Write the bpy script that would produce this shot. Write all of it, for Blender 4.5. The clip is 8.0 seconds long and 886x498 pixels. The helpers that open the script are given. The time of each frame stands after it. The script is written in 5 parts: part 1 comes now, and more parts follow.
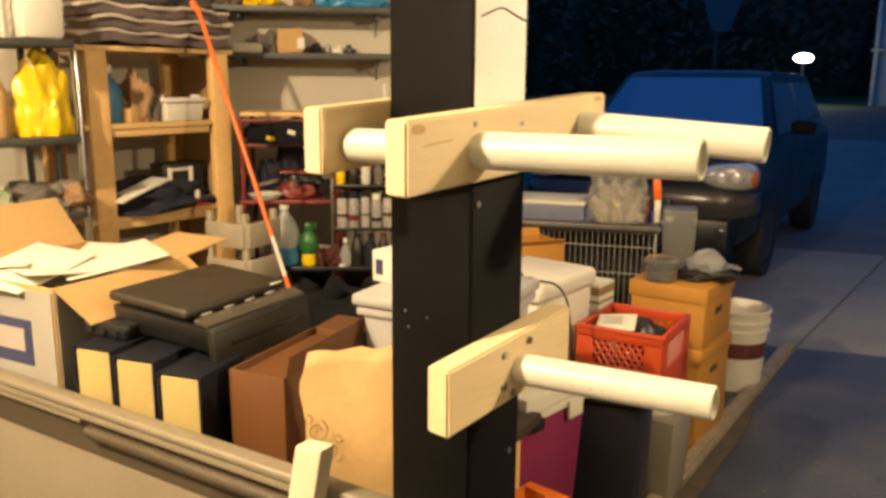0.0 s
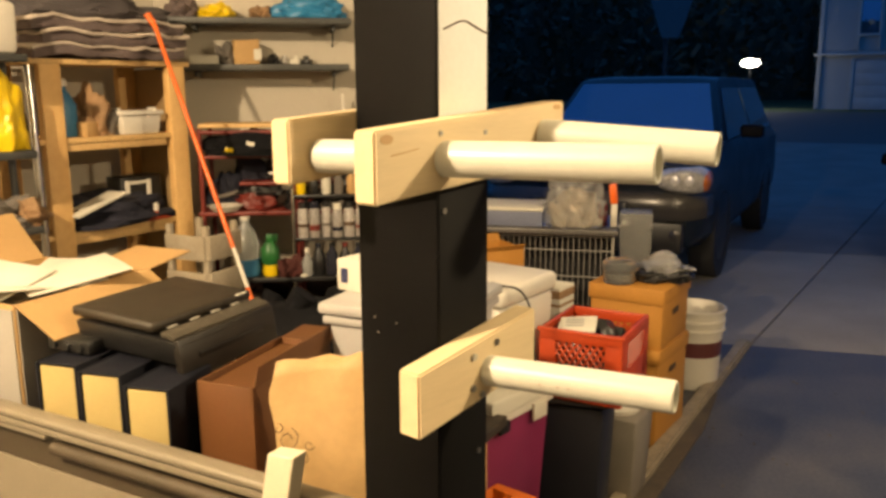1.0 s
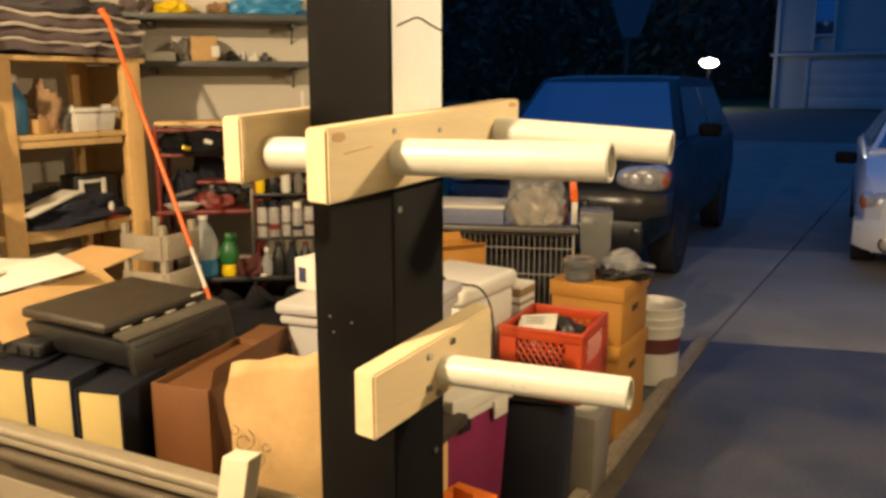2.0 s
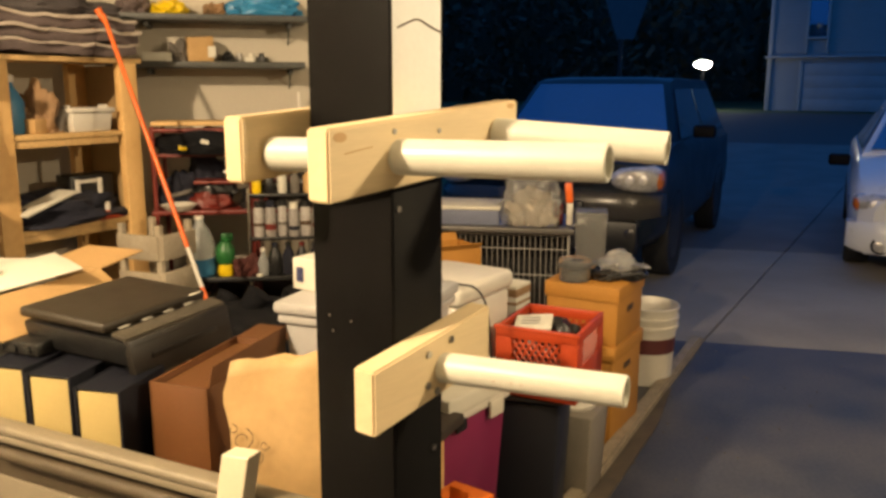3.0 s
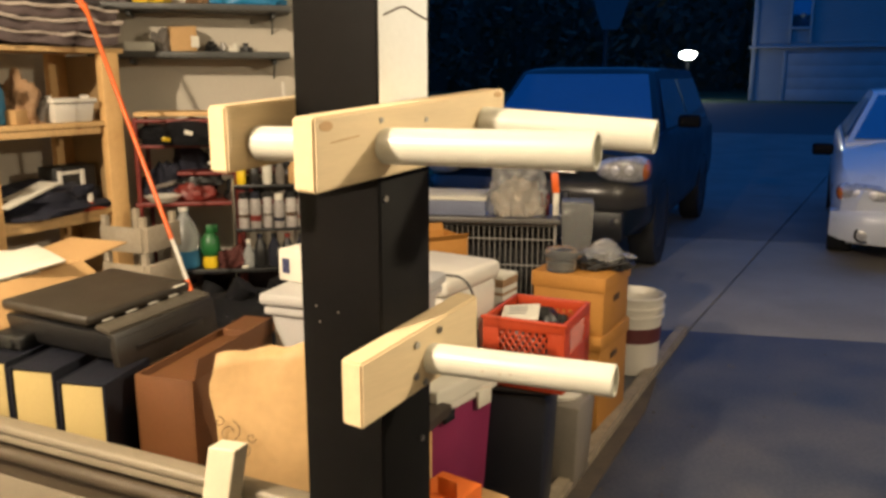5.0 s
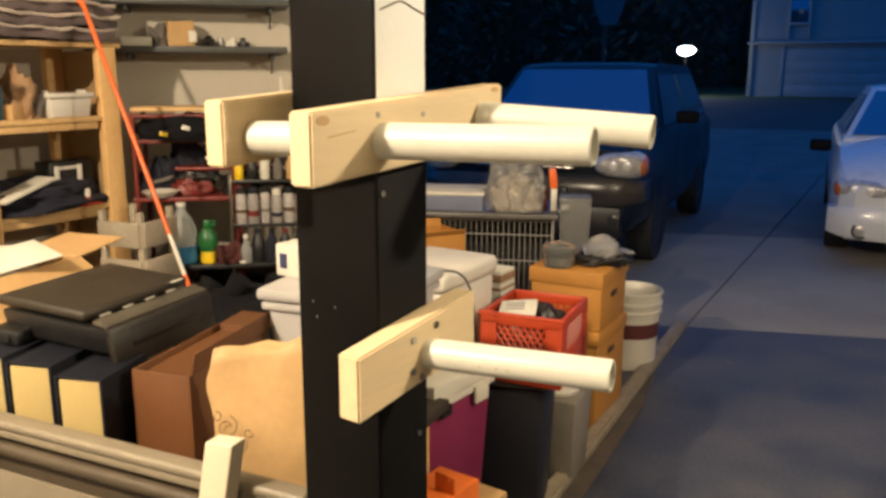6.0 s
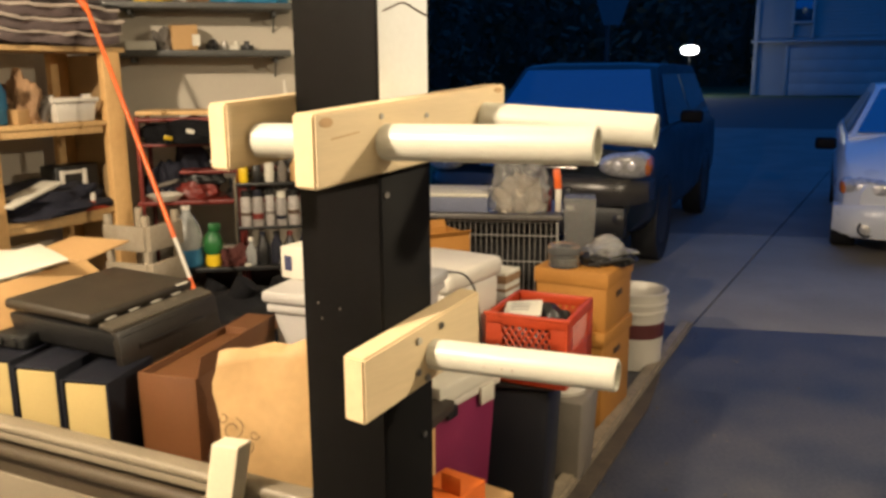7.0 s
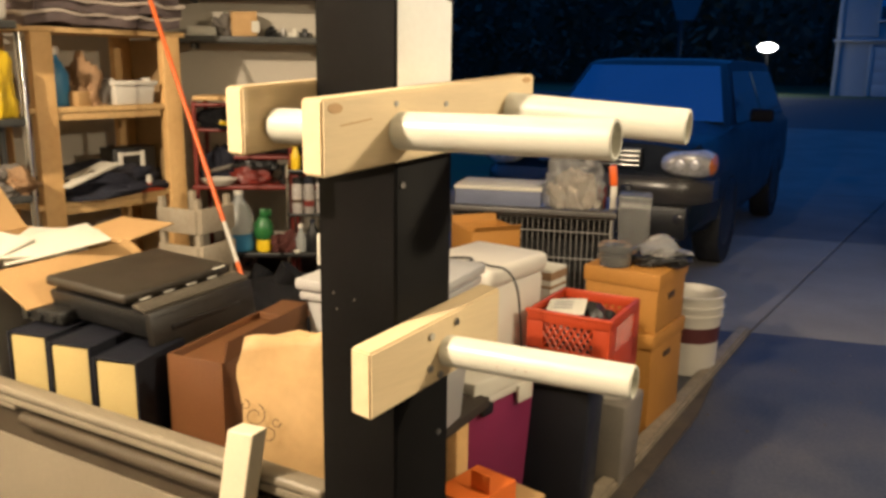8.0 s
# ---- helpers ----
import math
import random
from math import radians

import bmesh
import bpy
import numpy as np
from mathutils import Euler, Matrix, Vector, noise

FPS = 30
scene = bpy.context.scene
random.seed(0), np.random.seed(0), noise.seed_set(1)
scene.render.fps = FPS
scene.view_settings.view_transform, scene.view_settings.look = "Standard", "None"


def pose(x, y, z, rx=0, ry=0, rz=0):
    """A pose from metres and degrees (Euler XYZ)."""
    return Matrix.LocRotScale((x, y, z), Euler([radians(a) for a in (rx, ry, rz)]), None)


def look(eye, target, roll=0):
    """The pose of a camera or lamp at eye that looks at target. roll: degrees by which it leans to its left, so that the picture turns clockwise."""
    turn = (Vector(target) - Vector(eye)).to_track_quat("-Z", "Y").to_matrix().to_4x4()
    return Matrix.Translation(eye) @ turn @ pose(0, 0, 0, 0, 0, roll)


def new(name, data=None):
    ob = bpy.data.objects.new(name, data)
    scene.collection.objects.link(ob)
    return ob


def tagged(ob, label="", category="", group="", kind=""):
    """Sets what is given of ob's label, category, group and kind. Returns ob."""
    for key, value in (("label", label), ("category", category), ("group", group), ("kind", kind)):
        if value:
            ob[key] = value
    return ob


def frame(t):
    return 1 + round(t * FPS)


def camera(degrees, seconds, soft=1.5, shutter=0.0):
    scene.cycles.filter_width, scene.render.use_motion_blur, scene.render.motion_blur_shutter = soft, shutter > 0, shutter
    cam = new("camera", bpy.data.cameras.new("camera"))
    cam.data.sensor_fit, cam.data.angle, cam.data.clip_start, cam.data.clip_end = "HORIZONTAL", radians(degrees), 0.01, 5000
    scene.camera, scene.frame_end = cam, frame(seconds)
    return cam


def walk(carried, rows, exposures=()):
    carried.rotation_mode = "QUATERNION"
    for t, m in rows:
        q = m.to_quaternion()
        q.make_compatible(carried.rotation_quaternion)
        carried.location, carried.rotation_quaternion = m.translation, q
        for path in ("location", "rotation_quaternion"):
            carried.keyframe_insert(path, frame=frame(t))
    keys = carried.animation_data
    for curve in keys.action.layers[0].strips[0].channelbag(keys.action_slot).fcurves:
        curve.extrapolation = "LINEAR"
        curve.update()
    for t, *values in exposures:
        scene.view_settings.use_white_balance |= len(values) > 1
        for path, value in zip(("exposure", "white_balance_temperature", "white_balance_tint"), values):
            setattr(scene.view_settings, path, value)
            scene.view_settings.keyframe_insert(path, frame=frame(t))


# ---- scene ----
cam = camera(56.8, 8.0, soft=3.1, shutter=0.5)

PATH = [
    (0, (0.02, 0.083, 1.53), (-0.234, 2.025, 1.121), 0.4),
    (0.5, (0.014, 0.063, 1.531), (-0.18, 2.012, 1.128), -1.0),
    (1, (0.011, 0.052, 1.533), (-0.143, 2.007, 1.144), -0.3),
    (1.5, (0.024, 0.062, 1.532), (-0.067, 2.02, 1.138), -0.4),
    (3, (0.017, 0.047, 1.532), (-0.036, 2.008, 1.141), 0.1),
    (3.5, (0.015, 0.043, 1.53), (-0.036, 2.001, 1.127), -0.1),
    (4, (0.015, 0.048, 1.531), (-0.022, 2.007, 1.13), -0.0),
    (4.5, (0.014, 0.054, 1.53), (-0.011, 2.013, 1.125), -0.0),
    (6, (0.016, 0.055, 1.528), (0.002, 2.01, 1.105), 0.1),
    (6.5, (0.015, 0.054, 1.528), (-0.012, 2.009, 1.109), -0.0),
    (7, (0.017, 0.054, 1.527), (-0.009, 2.009, 1.108), -0.4),
    (7.5, (0.038, 0.068, 1.524), (-0.047, 2.02, 1.099), -0.8),
    (8, (0.08, 0.092, 1.521), (-0.1, 2.035, 1.084), 0.8),
]
walk(cam, [(t, look(eye, target, roll)) for t, eye, target, roll in PATH],
     exposures=[(0, 0.30, 7600, 10), (1.5, 0.20, 7500, 10), (3, 0.19, 7350, 10), (3.7, 0.21, 6400, 10), (7, 0.21, 6350, 10), (8, 0.23, 6400, 10)])

# ---- light ----
world = bpy.data.worlds.new("dusk")
scene.world = world
world.use_nodes = True
wn = world.node_tree.nodes
wn["Background"].inputs[0].default_value = (0.007, 0.094, 0.350, 1)
wn["Background"].inputs[1].default_value = 1.12


def bulb(name, place, watts, colour, radius):
    la = bpy.data.lights.new(name, "POINT")
    la.energy, la.color, la.shadow_soft_size = watts, colour, radius
    ob = new(name, la)
    ob.location = place
    return ob


bulb("garage_bulb_lamp", (-1.75, 0.05, 2.80), 440, (1.0, 0.80, 0.57), 0.05)
bulb("bay_bulb_lamp", (1.80, 1.18, 2.14), 122, (1.0, 0.82, 0.57), 0.05)

# ---- materials ----
MATS = {}


def mat(name, c, rough=0.6, metal=0.0, var=0.25, scale=8.0, bump=0.15, fine=120.0, c2=None, wood=0.0, ribs=0.0, emit=0.0, coat=0.0, spec=0.5):
    if name in MATS:
        return MATS[name]
    m = bpy.data.materials.new(name)
    m.use_nodes = True
    nt = m.node_tree
    n, l = nt.nodes, nt.links
    b = n["Principled BSDF"]
    b.inputs["Roughness"].default_value = rough
    b.inputs["Metallic"].default_value = metal
    b.inputs["Specular IOR Level"].default_value = spec
    b.inputs["Coat Weight"].default_value = coat
    tc = n.new("ShaderNodeTexCoord")
    mp = n.new("ShaderNodeMapping")
    l.new(tc.outputs["Object"], mp.inputs[0])
    if wood:
        mp.inputs["Scale"].default_value = (wood, 1.0, wood) if wood > 0 else (1.0, -wood, -wood)
    big = n.new("ShaderNodeTexNoise")
    big.inputs["Scale"].default_value = scale
    big.inputs["Detail"].default_value = 6
    l.new(mp.outputs[0], big.inputs["Vector"])
    sm = n.new("ShaderNodeTexNoise")
    sm.inputs["Scale"].default_value = fine
    sm.inputs["Detail"].default_value = 3
    l.new(mp.outputs[0], sm.inputs["Vector"])
    ramp = n.new("ShaderNodeValToRGB")
    ramp.color_ramp.elements[0].position, ramp.color_ramp.elements[1].position = 0.3, 0.72
    d = c2 or tuple(v * (1 - var) for v in c)
    ramp.color_ramp.elements[0].color = (*d, 1)
    ramp.color_ramp.elements[1].color = (*c, 1)
    mixv = n.new("ShaderNodeMath")
    mixv.operation = "MULTIPLY_ADD"
    mixv.inputs[1].default_value = 0.35
    l.new(sm.outputs[0], mixv.inputs[0])
    half = n.new("ShaderNodeMath")
    half.operation = "MULTIPLY"
    half.inputs[1].default_value = 0.65
    l.new(big.outputs[0], half.inputs[0])
    l.new(half.outputs[0], mixv.inputs[2])
    l.new(mixv.outputs[0], ramp.inputs[0])
    l.new(ramp.outputs[0], b.inputs["Base Color"])
    rr = n.new("ShaderNodeMapRange")
    rr.inputs[3].default_value, rr.inputs[4].default_value = max(0.03, rough - 0.1), min(1, rough + 0.12)
    l.new(big.outputs[0], rr.inputs[0])
    l.new(rr.outputs[0], b.inputs["Roughness"])
    bu = n.new("ShaderNodeBump")
    bu.inputs["Strength"].default_value = bump
    bu.inputs["Distance"].default_value = 0.002
    height = mixv.outputs[0]
    if ribs:
        wv = n.new("ShaderNodeTexWave")
        wv.bands_direction = "Z"
        wv.inputs["Scale"].default_value = ribs
        wv.inputs["Distortion"].default_value = 0.4
        l.new(tc.outputs["Object"], wv.inputs["Vector"])
        ad = n.new("ShaderNodeMath")
        l.new(wv.outputs["Fac"], ad.inputs[0])
        l.new(mixv.outputs[0], ad.inputs[1])
        height = ad.outputs[0]
    l.new(height, bu.inputs["Height"])
    l.new(bu.outputs[0], b.inputs["Normal"])
    if emit:
        b.inputs["Emission Color"].default_value = (*c, 1)
        b.inputs["Emission Strength"].default_value = emit
    MATS[name] = m
    return m


def clear(name, c, rough=0.15, trans=0.75, ior=1.45):
    if name in MATS:
        return MATS[name]
    m = mat(name, c, rough, var=0.1, bump=0.05)
    b = m.node_tree.nodes["Principled BSDF"]
    b.inputs["Transmission Weight"].default_value = trans
    b.inputs["IOR"].default_value = ior
    return m


PINE = mat("pine", (0.70, 0.55, 0.33), 0.55, var=0.15, scale=5, fine=40, wood=14, bump=0.25)
PINE2 = mat("shelf_pine", (0.70, 0.45, 0.19), 0.6, var=0.3, scale=6, fine=40, wood=-12, bump=0.3)
PANELW = mat("panel_beige", (0.215, 0.18, 0.125), 0.45, var=0.15, scale=6, bump=0.08)
PINEV = mat("upright_pine", (0.72, 0.46, 0.19), 0.6, c2=(0.55, 0.32, 0.12), scale=6, fine=40, bump=0.3)
PVC = mat("pvc", (0.60, 0.59, 0.50), 0.38, var=0.06, scale=12, bump=0.04)
BLACKB = mat("black_paint", (0.0040, 0.0036, 0.0034), 0.62, var=0.5, scale=9, bump=0.3, fine=160, spec=0.15)
RIBBED = mat("black_ribbed", (0.0045, 0.004, 0.0038), 0.6, var=0.5, scale=9, bump=0.12, ribs=95, spec=0.07)
WHITEB = mat("white_board", (0.85, 0.87, 0.86), 0.5, var=0.12, scale=7, bump=0.15)
STEEL = mat("zinc_steel", (0.45, 0.43, 0.40), 0.35, 1.0, var=0.3, scale=60)
DRYWALL = mat("drywall", (0.54, 0.49, 0.40), 0.85, var=0.16, scale=2.2, bump=0.12)
CEIL = mat("ceiling_board", (0.84, 0.82, 0.76), 0.9, var=0.08, scale=2)
# c2 is tinted blue to paint the outdoor evening light into the patches
FLOORM = mat("garage_concrete", (0.118, 0.112, 0.112), 0.5, c2=(0.018, 0.028, 0.045), scale=2.2, fine=60, bump=0.25)
# drive concrete lightened to paint in light spilling out of the garage
SPILLCON = mat("spill_lit_concrete", (0.34, 0.31, 0.265), 0.8, c2=(0.19, 0.175, 0.15), scale=1.3, fine=90, bump=0.3)
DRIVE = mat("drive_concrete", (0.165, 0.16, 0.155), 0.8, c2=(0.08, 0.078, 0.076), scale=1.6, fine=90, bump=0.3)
ASPH = mat("asphalt", (0.055, 0.055, 0.058), 0.85, var=0.4, scale=3, fine=150, bump=0.5)
GRASSM = mat("grass", (0.05, 0.085, 0.02), 0.9, c2=(0.02, 0.04, 0.01), scale=1.5, fine=60, bump=0.6)
LEAF = mat("leaves", (0.075, 0.060, 0.030), 0.7, var=0.6, scale=0.7)
BARK = mat("bark", (0.06, 0.045, 0.03), 0.9, var=0.5, scale=10, bump=0.6)
DARKSHELF = mat("grey_shelf", (0.060, 0.062, 0.058), 0.5, var=0.3, scale=14)
CARD = mat("cardboard", (0.47, 0.285, 0.115), 0.75, var=0.14, scale=5, fine=60, bump=0.12)
CARDY = mat("kraft_cardboard", (0.48, 0.215, 0.038), 0.7, var=0.16, scale=5, fine=60, bump=0.12)
BROWN = mat("brown_box", (0.125, 0.045, 0.010), 0.6, var=0.2, scale=6, bump=0.1)
KRAFT = mat("kraft_paper", (0.52, 0.33, 0.14), 0.6, var=0.22, scale=11, bump=0.7, fine=60)
WHITEP = mat("white_plastic", (0.66, 0.62, 0.54), 0.4, var=0.08, scale=10, bump=0.05)
TUBP = mat("milky_plastic", (0.42, 0.41, 0.39), 0.35, var=0.1, scale=8, bump=0.05)
PAPER = mat("paper", (0.62, 0.59, 0.50), 0.7, var=0.06, scale=9, bump=0.1)
# carton white darkened, so the printed faces carry their shade in the colour
CARTONSHADE = mat("carton_white_shaded", (0.34, 0.32, 0.28), 0.6, var=0.12, scale=6, bump=0.1)
PAGES = mat("page_edges", (0.42, 0.32, 0.125), 0.8, var=0.15, scale=6, fine=200, bump=0.2)
COVER = mat("black_cover", (0.004, 0.005, 0.011), 0.65, var=0.4, scale=9, bump=0.2, fine=220, spec=0.25)
PLASTB = mat("dark_plastic", (0.026, 0.019, 0.011), 0.5, var=0.25, scale=14, bump=0.1, fine=260)
PLASTG = mat("grey_plastic", (0.062, 0.052, 0.038), 0.4, var=0.15, scale=14, bump=0.06)
GASKET = mat("grey_rubber", (0.062, 0.044, 0.024), 0.6, var=0.3, scale=9)
REDM = mat("red_metal", (0.17, 0.019, 0.012), 0.45, var=0.3, scale=10)
REDP = mat("red_plastic", (0.46, 0.052, 0.012), 0.4, var=0.2, scale=9, bump=0.06)
ORANGE = mat("orange_paint", (0.80, 0.14, 0.018), 0.35, var=0.15, scale=20)
ORANGEP = mat("orange_card", (0.75, 0.16, 0.02), 0.5, var=0.15, scale=10)
MAGENTA = mat("magenta_plastic", (0.22, 0.020, 0.075), 0.4, var=0.2, scale=8)
BLUEP = mat("blue_plastic", (0.04, 0.20, 0.38), 0.45, var=0.2, scale=12)
TEAL = mat("teal_plastic", (0.02, 0.20, 0.40), 0.4, var=0.2, scale=12)
NAVY = mat("navy_cloth", (0.008, 0.009, 0.021), 0.9, var=0.4, scale=18, bump=0.5, fine=300)
CHAR = mat("charcoal_cloth", (0.15, 0.112, 0.108), 0.95, var=0.5, scale=18, bump=0.6, fine=300)
LILAC = mat("quilt_edge", (0.52, 0.44, 0.37), 0.95, var=0.25, scale=25, bump=0.5, fine=300)
YELLOW = mat("yellow_bag", (0.80, 0.55, 0.02), 0.3, var=0.2, scale=9, bump=0.3)
GREEN = mat("green_plastic", (0.020, 0.14, 0.035), 0.4, var=0.2, scale=10)
CHROME = mat("chrome_tube", (0.62, 0.60, 0.56), 0.2, 1.0, var=0.15, scale=20)
WIRE = mat("cage_wire", (0.55, 0.53, 0.49), 0.4, 0.4, var=0.2, scale=30)
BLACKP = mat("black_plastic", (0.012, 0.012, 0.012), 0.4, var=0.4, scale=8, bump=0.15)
FILM = clear("clear_film", (0.86, 0.85, 0.82), 0.14, 0.82, 1.15)
JARG = clear("clear_plastic", (0.80, 0.82, 0.80), 0.12, 0.7, 1.4)
CLOUDY = clear("cloudy_film", (0.74, 0.74, 0.72), 0.07, 0.86, 1.10)
BROWNISH = mat("tan_stuff", (0.34, 0.20, 0.10), 0.8, var=0.4, scale=15, bump=0.4)
GREYISH = mat("grey_stuff", (0.16, 0.14, 0.12), 0.8, var=0.4, scale=15, bump=0.4)
TRUCKP = mat("truck_paint", (0.0018, 0.007, 0.015), 0.35, 0.0, var=0.15, scale=4, bump=0.02, coat=0.1, spec=0.35)
CARP = mat("white_car_paint", (0.62, 0.64, 0.66), 0.3, var=0.05, scale=4, bump=0.02, coat=0.6)
CARGLASS = mat("car_glass", (0.10, 0.21, 0.31), 0.07, 0.85, var=0.1, scale=3, bump=0.0, spec=1.0, coat=1.0)
TYRE = mat("tyre_rubber", (0.012, 0.012, 0.012), 0.8, var=0.3, scale=20, bump=0.3)
BUMPER = mat("grey_bumper", (0.060, 0.056, 0.052), 0.22, 0.3, var=0.2, scale=8)
LAMPB = mat("lamp_bowl", (0.75, 0.73, 0.70), 0.25, 0.2, var=0.1)
LENS = mat("headlamp_lens", (0.66, 0.64, 0.60), 0.10, 0.25, var=0.6, scale=30, coat=1.0)
AMBER = mat("amber_lens", (0.55, 0.14, 0.02), 0.15, var=0.2, scale=30, coat=0.8)
SIDING = mat("house_siding", (0.32, 0.32, 0.32), 0.8, var=0.12, scale=1.5, bump=0.2)
TRIMM = mat("house_trim", (0.36, 0.355, 0.345), 0.7, var=0.1, scale=2)
ROOFM = mat("roof_shingle", (0.07, 0.065, 0.06), 0.9, var=0.4, scale=3, bump=0.5)
GLOW = mat("lamp_glow", (1.0, 0.97, 0.88), 0.4, emit=30.0)
PALEW = mat("pale_stick", (0.72, 0.64, 0.46), 0.6, var=0.12, scale=8)
INK = mat("dark_print", (0.075, 0.04, 0.018), 0.7, var=0.2)
PRINTB = mat("blue_print", (0.03, 0.035, 0.10), 0.6, var=0.2)
BENCHM = mat("dark_bench", (0.035, 0.025, 0.016), 0.7, var=0.3, scale=5)
WOODP = mat("plywood", (0.40, 0.26, 0.12), 0.7, var=0.3, scale=5, bump=0.2)
GREYW = mat("greyed_wood", (0.42, 0.36, 0.27), 0.7, c2=(0.28, 0.23, 0.16), scale=7, fine=60, bump=0.3)
# near-black cloth; on the sacks it also holds the shade below the rack
SACKM = mat("black_cloth", (0.0045, 0.0045, 0.006), 0.9, var=0.4, scale=18, bump=0.5, fine=300, spec=0.2)
TRAYM = mat("dull_sheet", (0.16, 0.15, 0.14), 0.45, 0.6, var=0.3, scale=12)
# brown of the board that stands in for the strip's dark side
SIDEBROWN = mat("strip_side_brown", (0.12, 0.092, 0.062), 0.8, c2=(0.05, 0.04, 0.03), scale=9, fine=70, bump=0.4)
STRIPM = mat("weathered_strip", (0.40, 0.33, 0.23), 0.7, c2=(0.18, 0.145, 0.10), scale=14, fine=80, bump=0.4)


# ---- mesh helpers ----
def part(name, bm, material, parent=None, label="", smooth=True):
    me = bpy.data.meshes.new(name)
    bmesh.ops.recalc_face_normals(bm, faces=bm.faces)
    bm.to_mesh(me)
    bm.free()
    for p in me.polygons:
        p.use_smooth = smooth
    if smooth and material.name != "clear_film":
        me.set_sharp_from_angle(angle=radians(38))
    me.materials.append(material)
    ob = new(name, me)
    if parent is not None:
        ob.parent = parent
    if label:
        ob["label"] = label
    return ob


def thing(name, label, category, m, group=""):
    ob = new(name)
    ob.empty_display_size = 0.05
    ob.matrix_world = m
    return tagged(ob, label, category, group)


def turn(x, y, z, bearing):
    """A frame at a place, its own y axis pointing along the compass bearing."""
    return pose(x, y, z, 0, 0, -bearing)


def box(sx, sy, sz, at=(0, 0, 0), bevel=0.0, seg=2, bm=None, rot=None):
    """A box whose base centre is at 'at'."""
    bm = bm or bmesh.new()
    m = Matrix.Translation((at[0], at[1], at[2] + sz / 2))
    if rot:
        m = m @ pose(0, 0, 0, *rot)
    r = bmesh.ops.create_cube(bm, size=1, matrix=m @ Matrix.Diagonal((sx, sy, sz, 1)))
    if bevel:
        es = list({e for v in r["verts"] for e in v.link_edges})
        bmesh.ops.bevel(bm, geom=es, offset=bevel, segments=seg, affect="EDGES", profile=0.5)
    return bm


def taper(sx, sy, sz, k, at=(0, 0, 0), bevel=0.0, bm=None):
    """A box whose base is k times as wide as its top."""
    bm = bm or bmesh.new()
    r = bmesh.ops.create_cube(bm, size=1, matrix=Matrix.Translation((at[0], at[1], at[2] + sz / 2)) @ Matrix.Diagonal((sx, sy, sz, 1)))
    for v in r["verts"]:
        if v.co.z < at[2] + sz / 2:
            v.co.x, v.co.y = at[0] + (v.co.x - at[0]) * k, at[1] + (v.co.y - at[1]) * k
    if bevel:
        es = list({e for v in r["verts"] for e in v.link_edges})
        bmesh.ops.bevel(bm, geom=es, offset=bevel, segments=2, affect="EDGES", profile=0.5)
    return bm


def rod(p, q, r, n=14, bm=None, r2=None):
    bm = bm or bmesh.new()
    p, q = Vector(p), Vector(q)
    d = q - p
    m = Matrix.Translation((p + q) / 2) @ d.to_track_quat("Z", "Y").to_matrix().to_4x4()
    bmesh.ops.create_cone(bm, cap_ends=True, segments=n, radius1=r, radius2=r if r2 is None else r2, depth=d.length, matrix=m)
    return bm


def lathe(profile, n=24, at=(0, 0, 0), bm=None):
    """Turns a profile of (radius, height) about the z axis."""
    bm = bm or bmesh.new()
    rings = []
    for r, z in profile:
        rings.append([bm.verts.new((at[0] + r * math.cos(2 * math.pi * i / n), at[1] + r * math.sin(2 * math.pi * i / n), at[2] + z)) for i in range(n)])
    for a, b in zip(rings, rings[1:]):
        for i in range(n):
            bm.faces.new((a[i], a[(i + 1) % n], b[(i + 1) % n], b[i]))
    bm.faces.new(rings[0][::-1])
    bm.faces.new(rings[-1])
    return bm


def tube(name, pts, r, material, parent=None, label=""):
    cu = bpy.data.curves.new(name, "CURVE")
    cu.dimensions, cu.bevel_depth, cu.bevel_resolution = "3D", r, 3
    sp = cu.splines.new("NURBS")
    sp.points.add(len(pts) - 1)
    for s, p in zip(sp.points, pts):
        s.co = (*p, 1)
    sp.use_endpoint_u, sp.order_u = True, 3
    cu.materials.append(material)
    ob = new(name, cu)
    if parent is not None:
        ob.parent = parent
    if label:
        ob["label"] = label
    return ob


def pipe(p, q, r, wall=0.004, n=32, bm=None):
    """A hollow pipe with open ends."""
    bm = bm or bmesh.new()
    p, q = Vector(p), Vector(q)
    m = Matrix.Translation(p) @ (q - p).to_track_quat("Z", "Y").to_matrix().to_4x4()
    L = (q - p).length
    e = 0.0015
    prof = [(r - wall, 0.0), (r - e, 0.0), (r, e), (r, L - e), (r - e, L), (r - wall, L), (r - wall, 0.0)]
    rings = [[bm.verts.new(m @ Vector((a * math.cos(2 * math.pi * i / n), a * math.sin(2 * math.pi * i / n), z))) for i in range(n)] for a, z in prof[:-1]]
    rings.append(rings[0])
    for a, b in zip(rings, rings[1:]):
        for i in range(n):
            bm.faces.new((a[i], a[(i + 1) % n], b[(i + 1) % n], b[i]))
    return bm


def crumple(bm, amount, scale, cuts=0):
    if cuts:
        bmesh.ops.subdivide_edges(bm, edges=bm.edges[:], cuts=cuts, use_grid_fill=True)
    for v in bm.verts:
        v.co += noise.noise_vector(v.co * scale + Vector((3.1, 7.7, 1.3))) * amount
    return bm


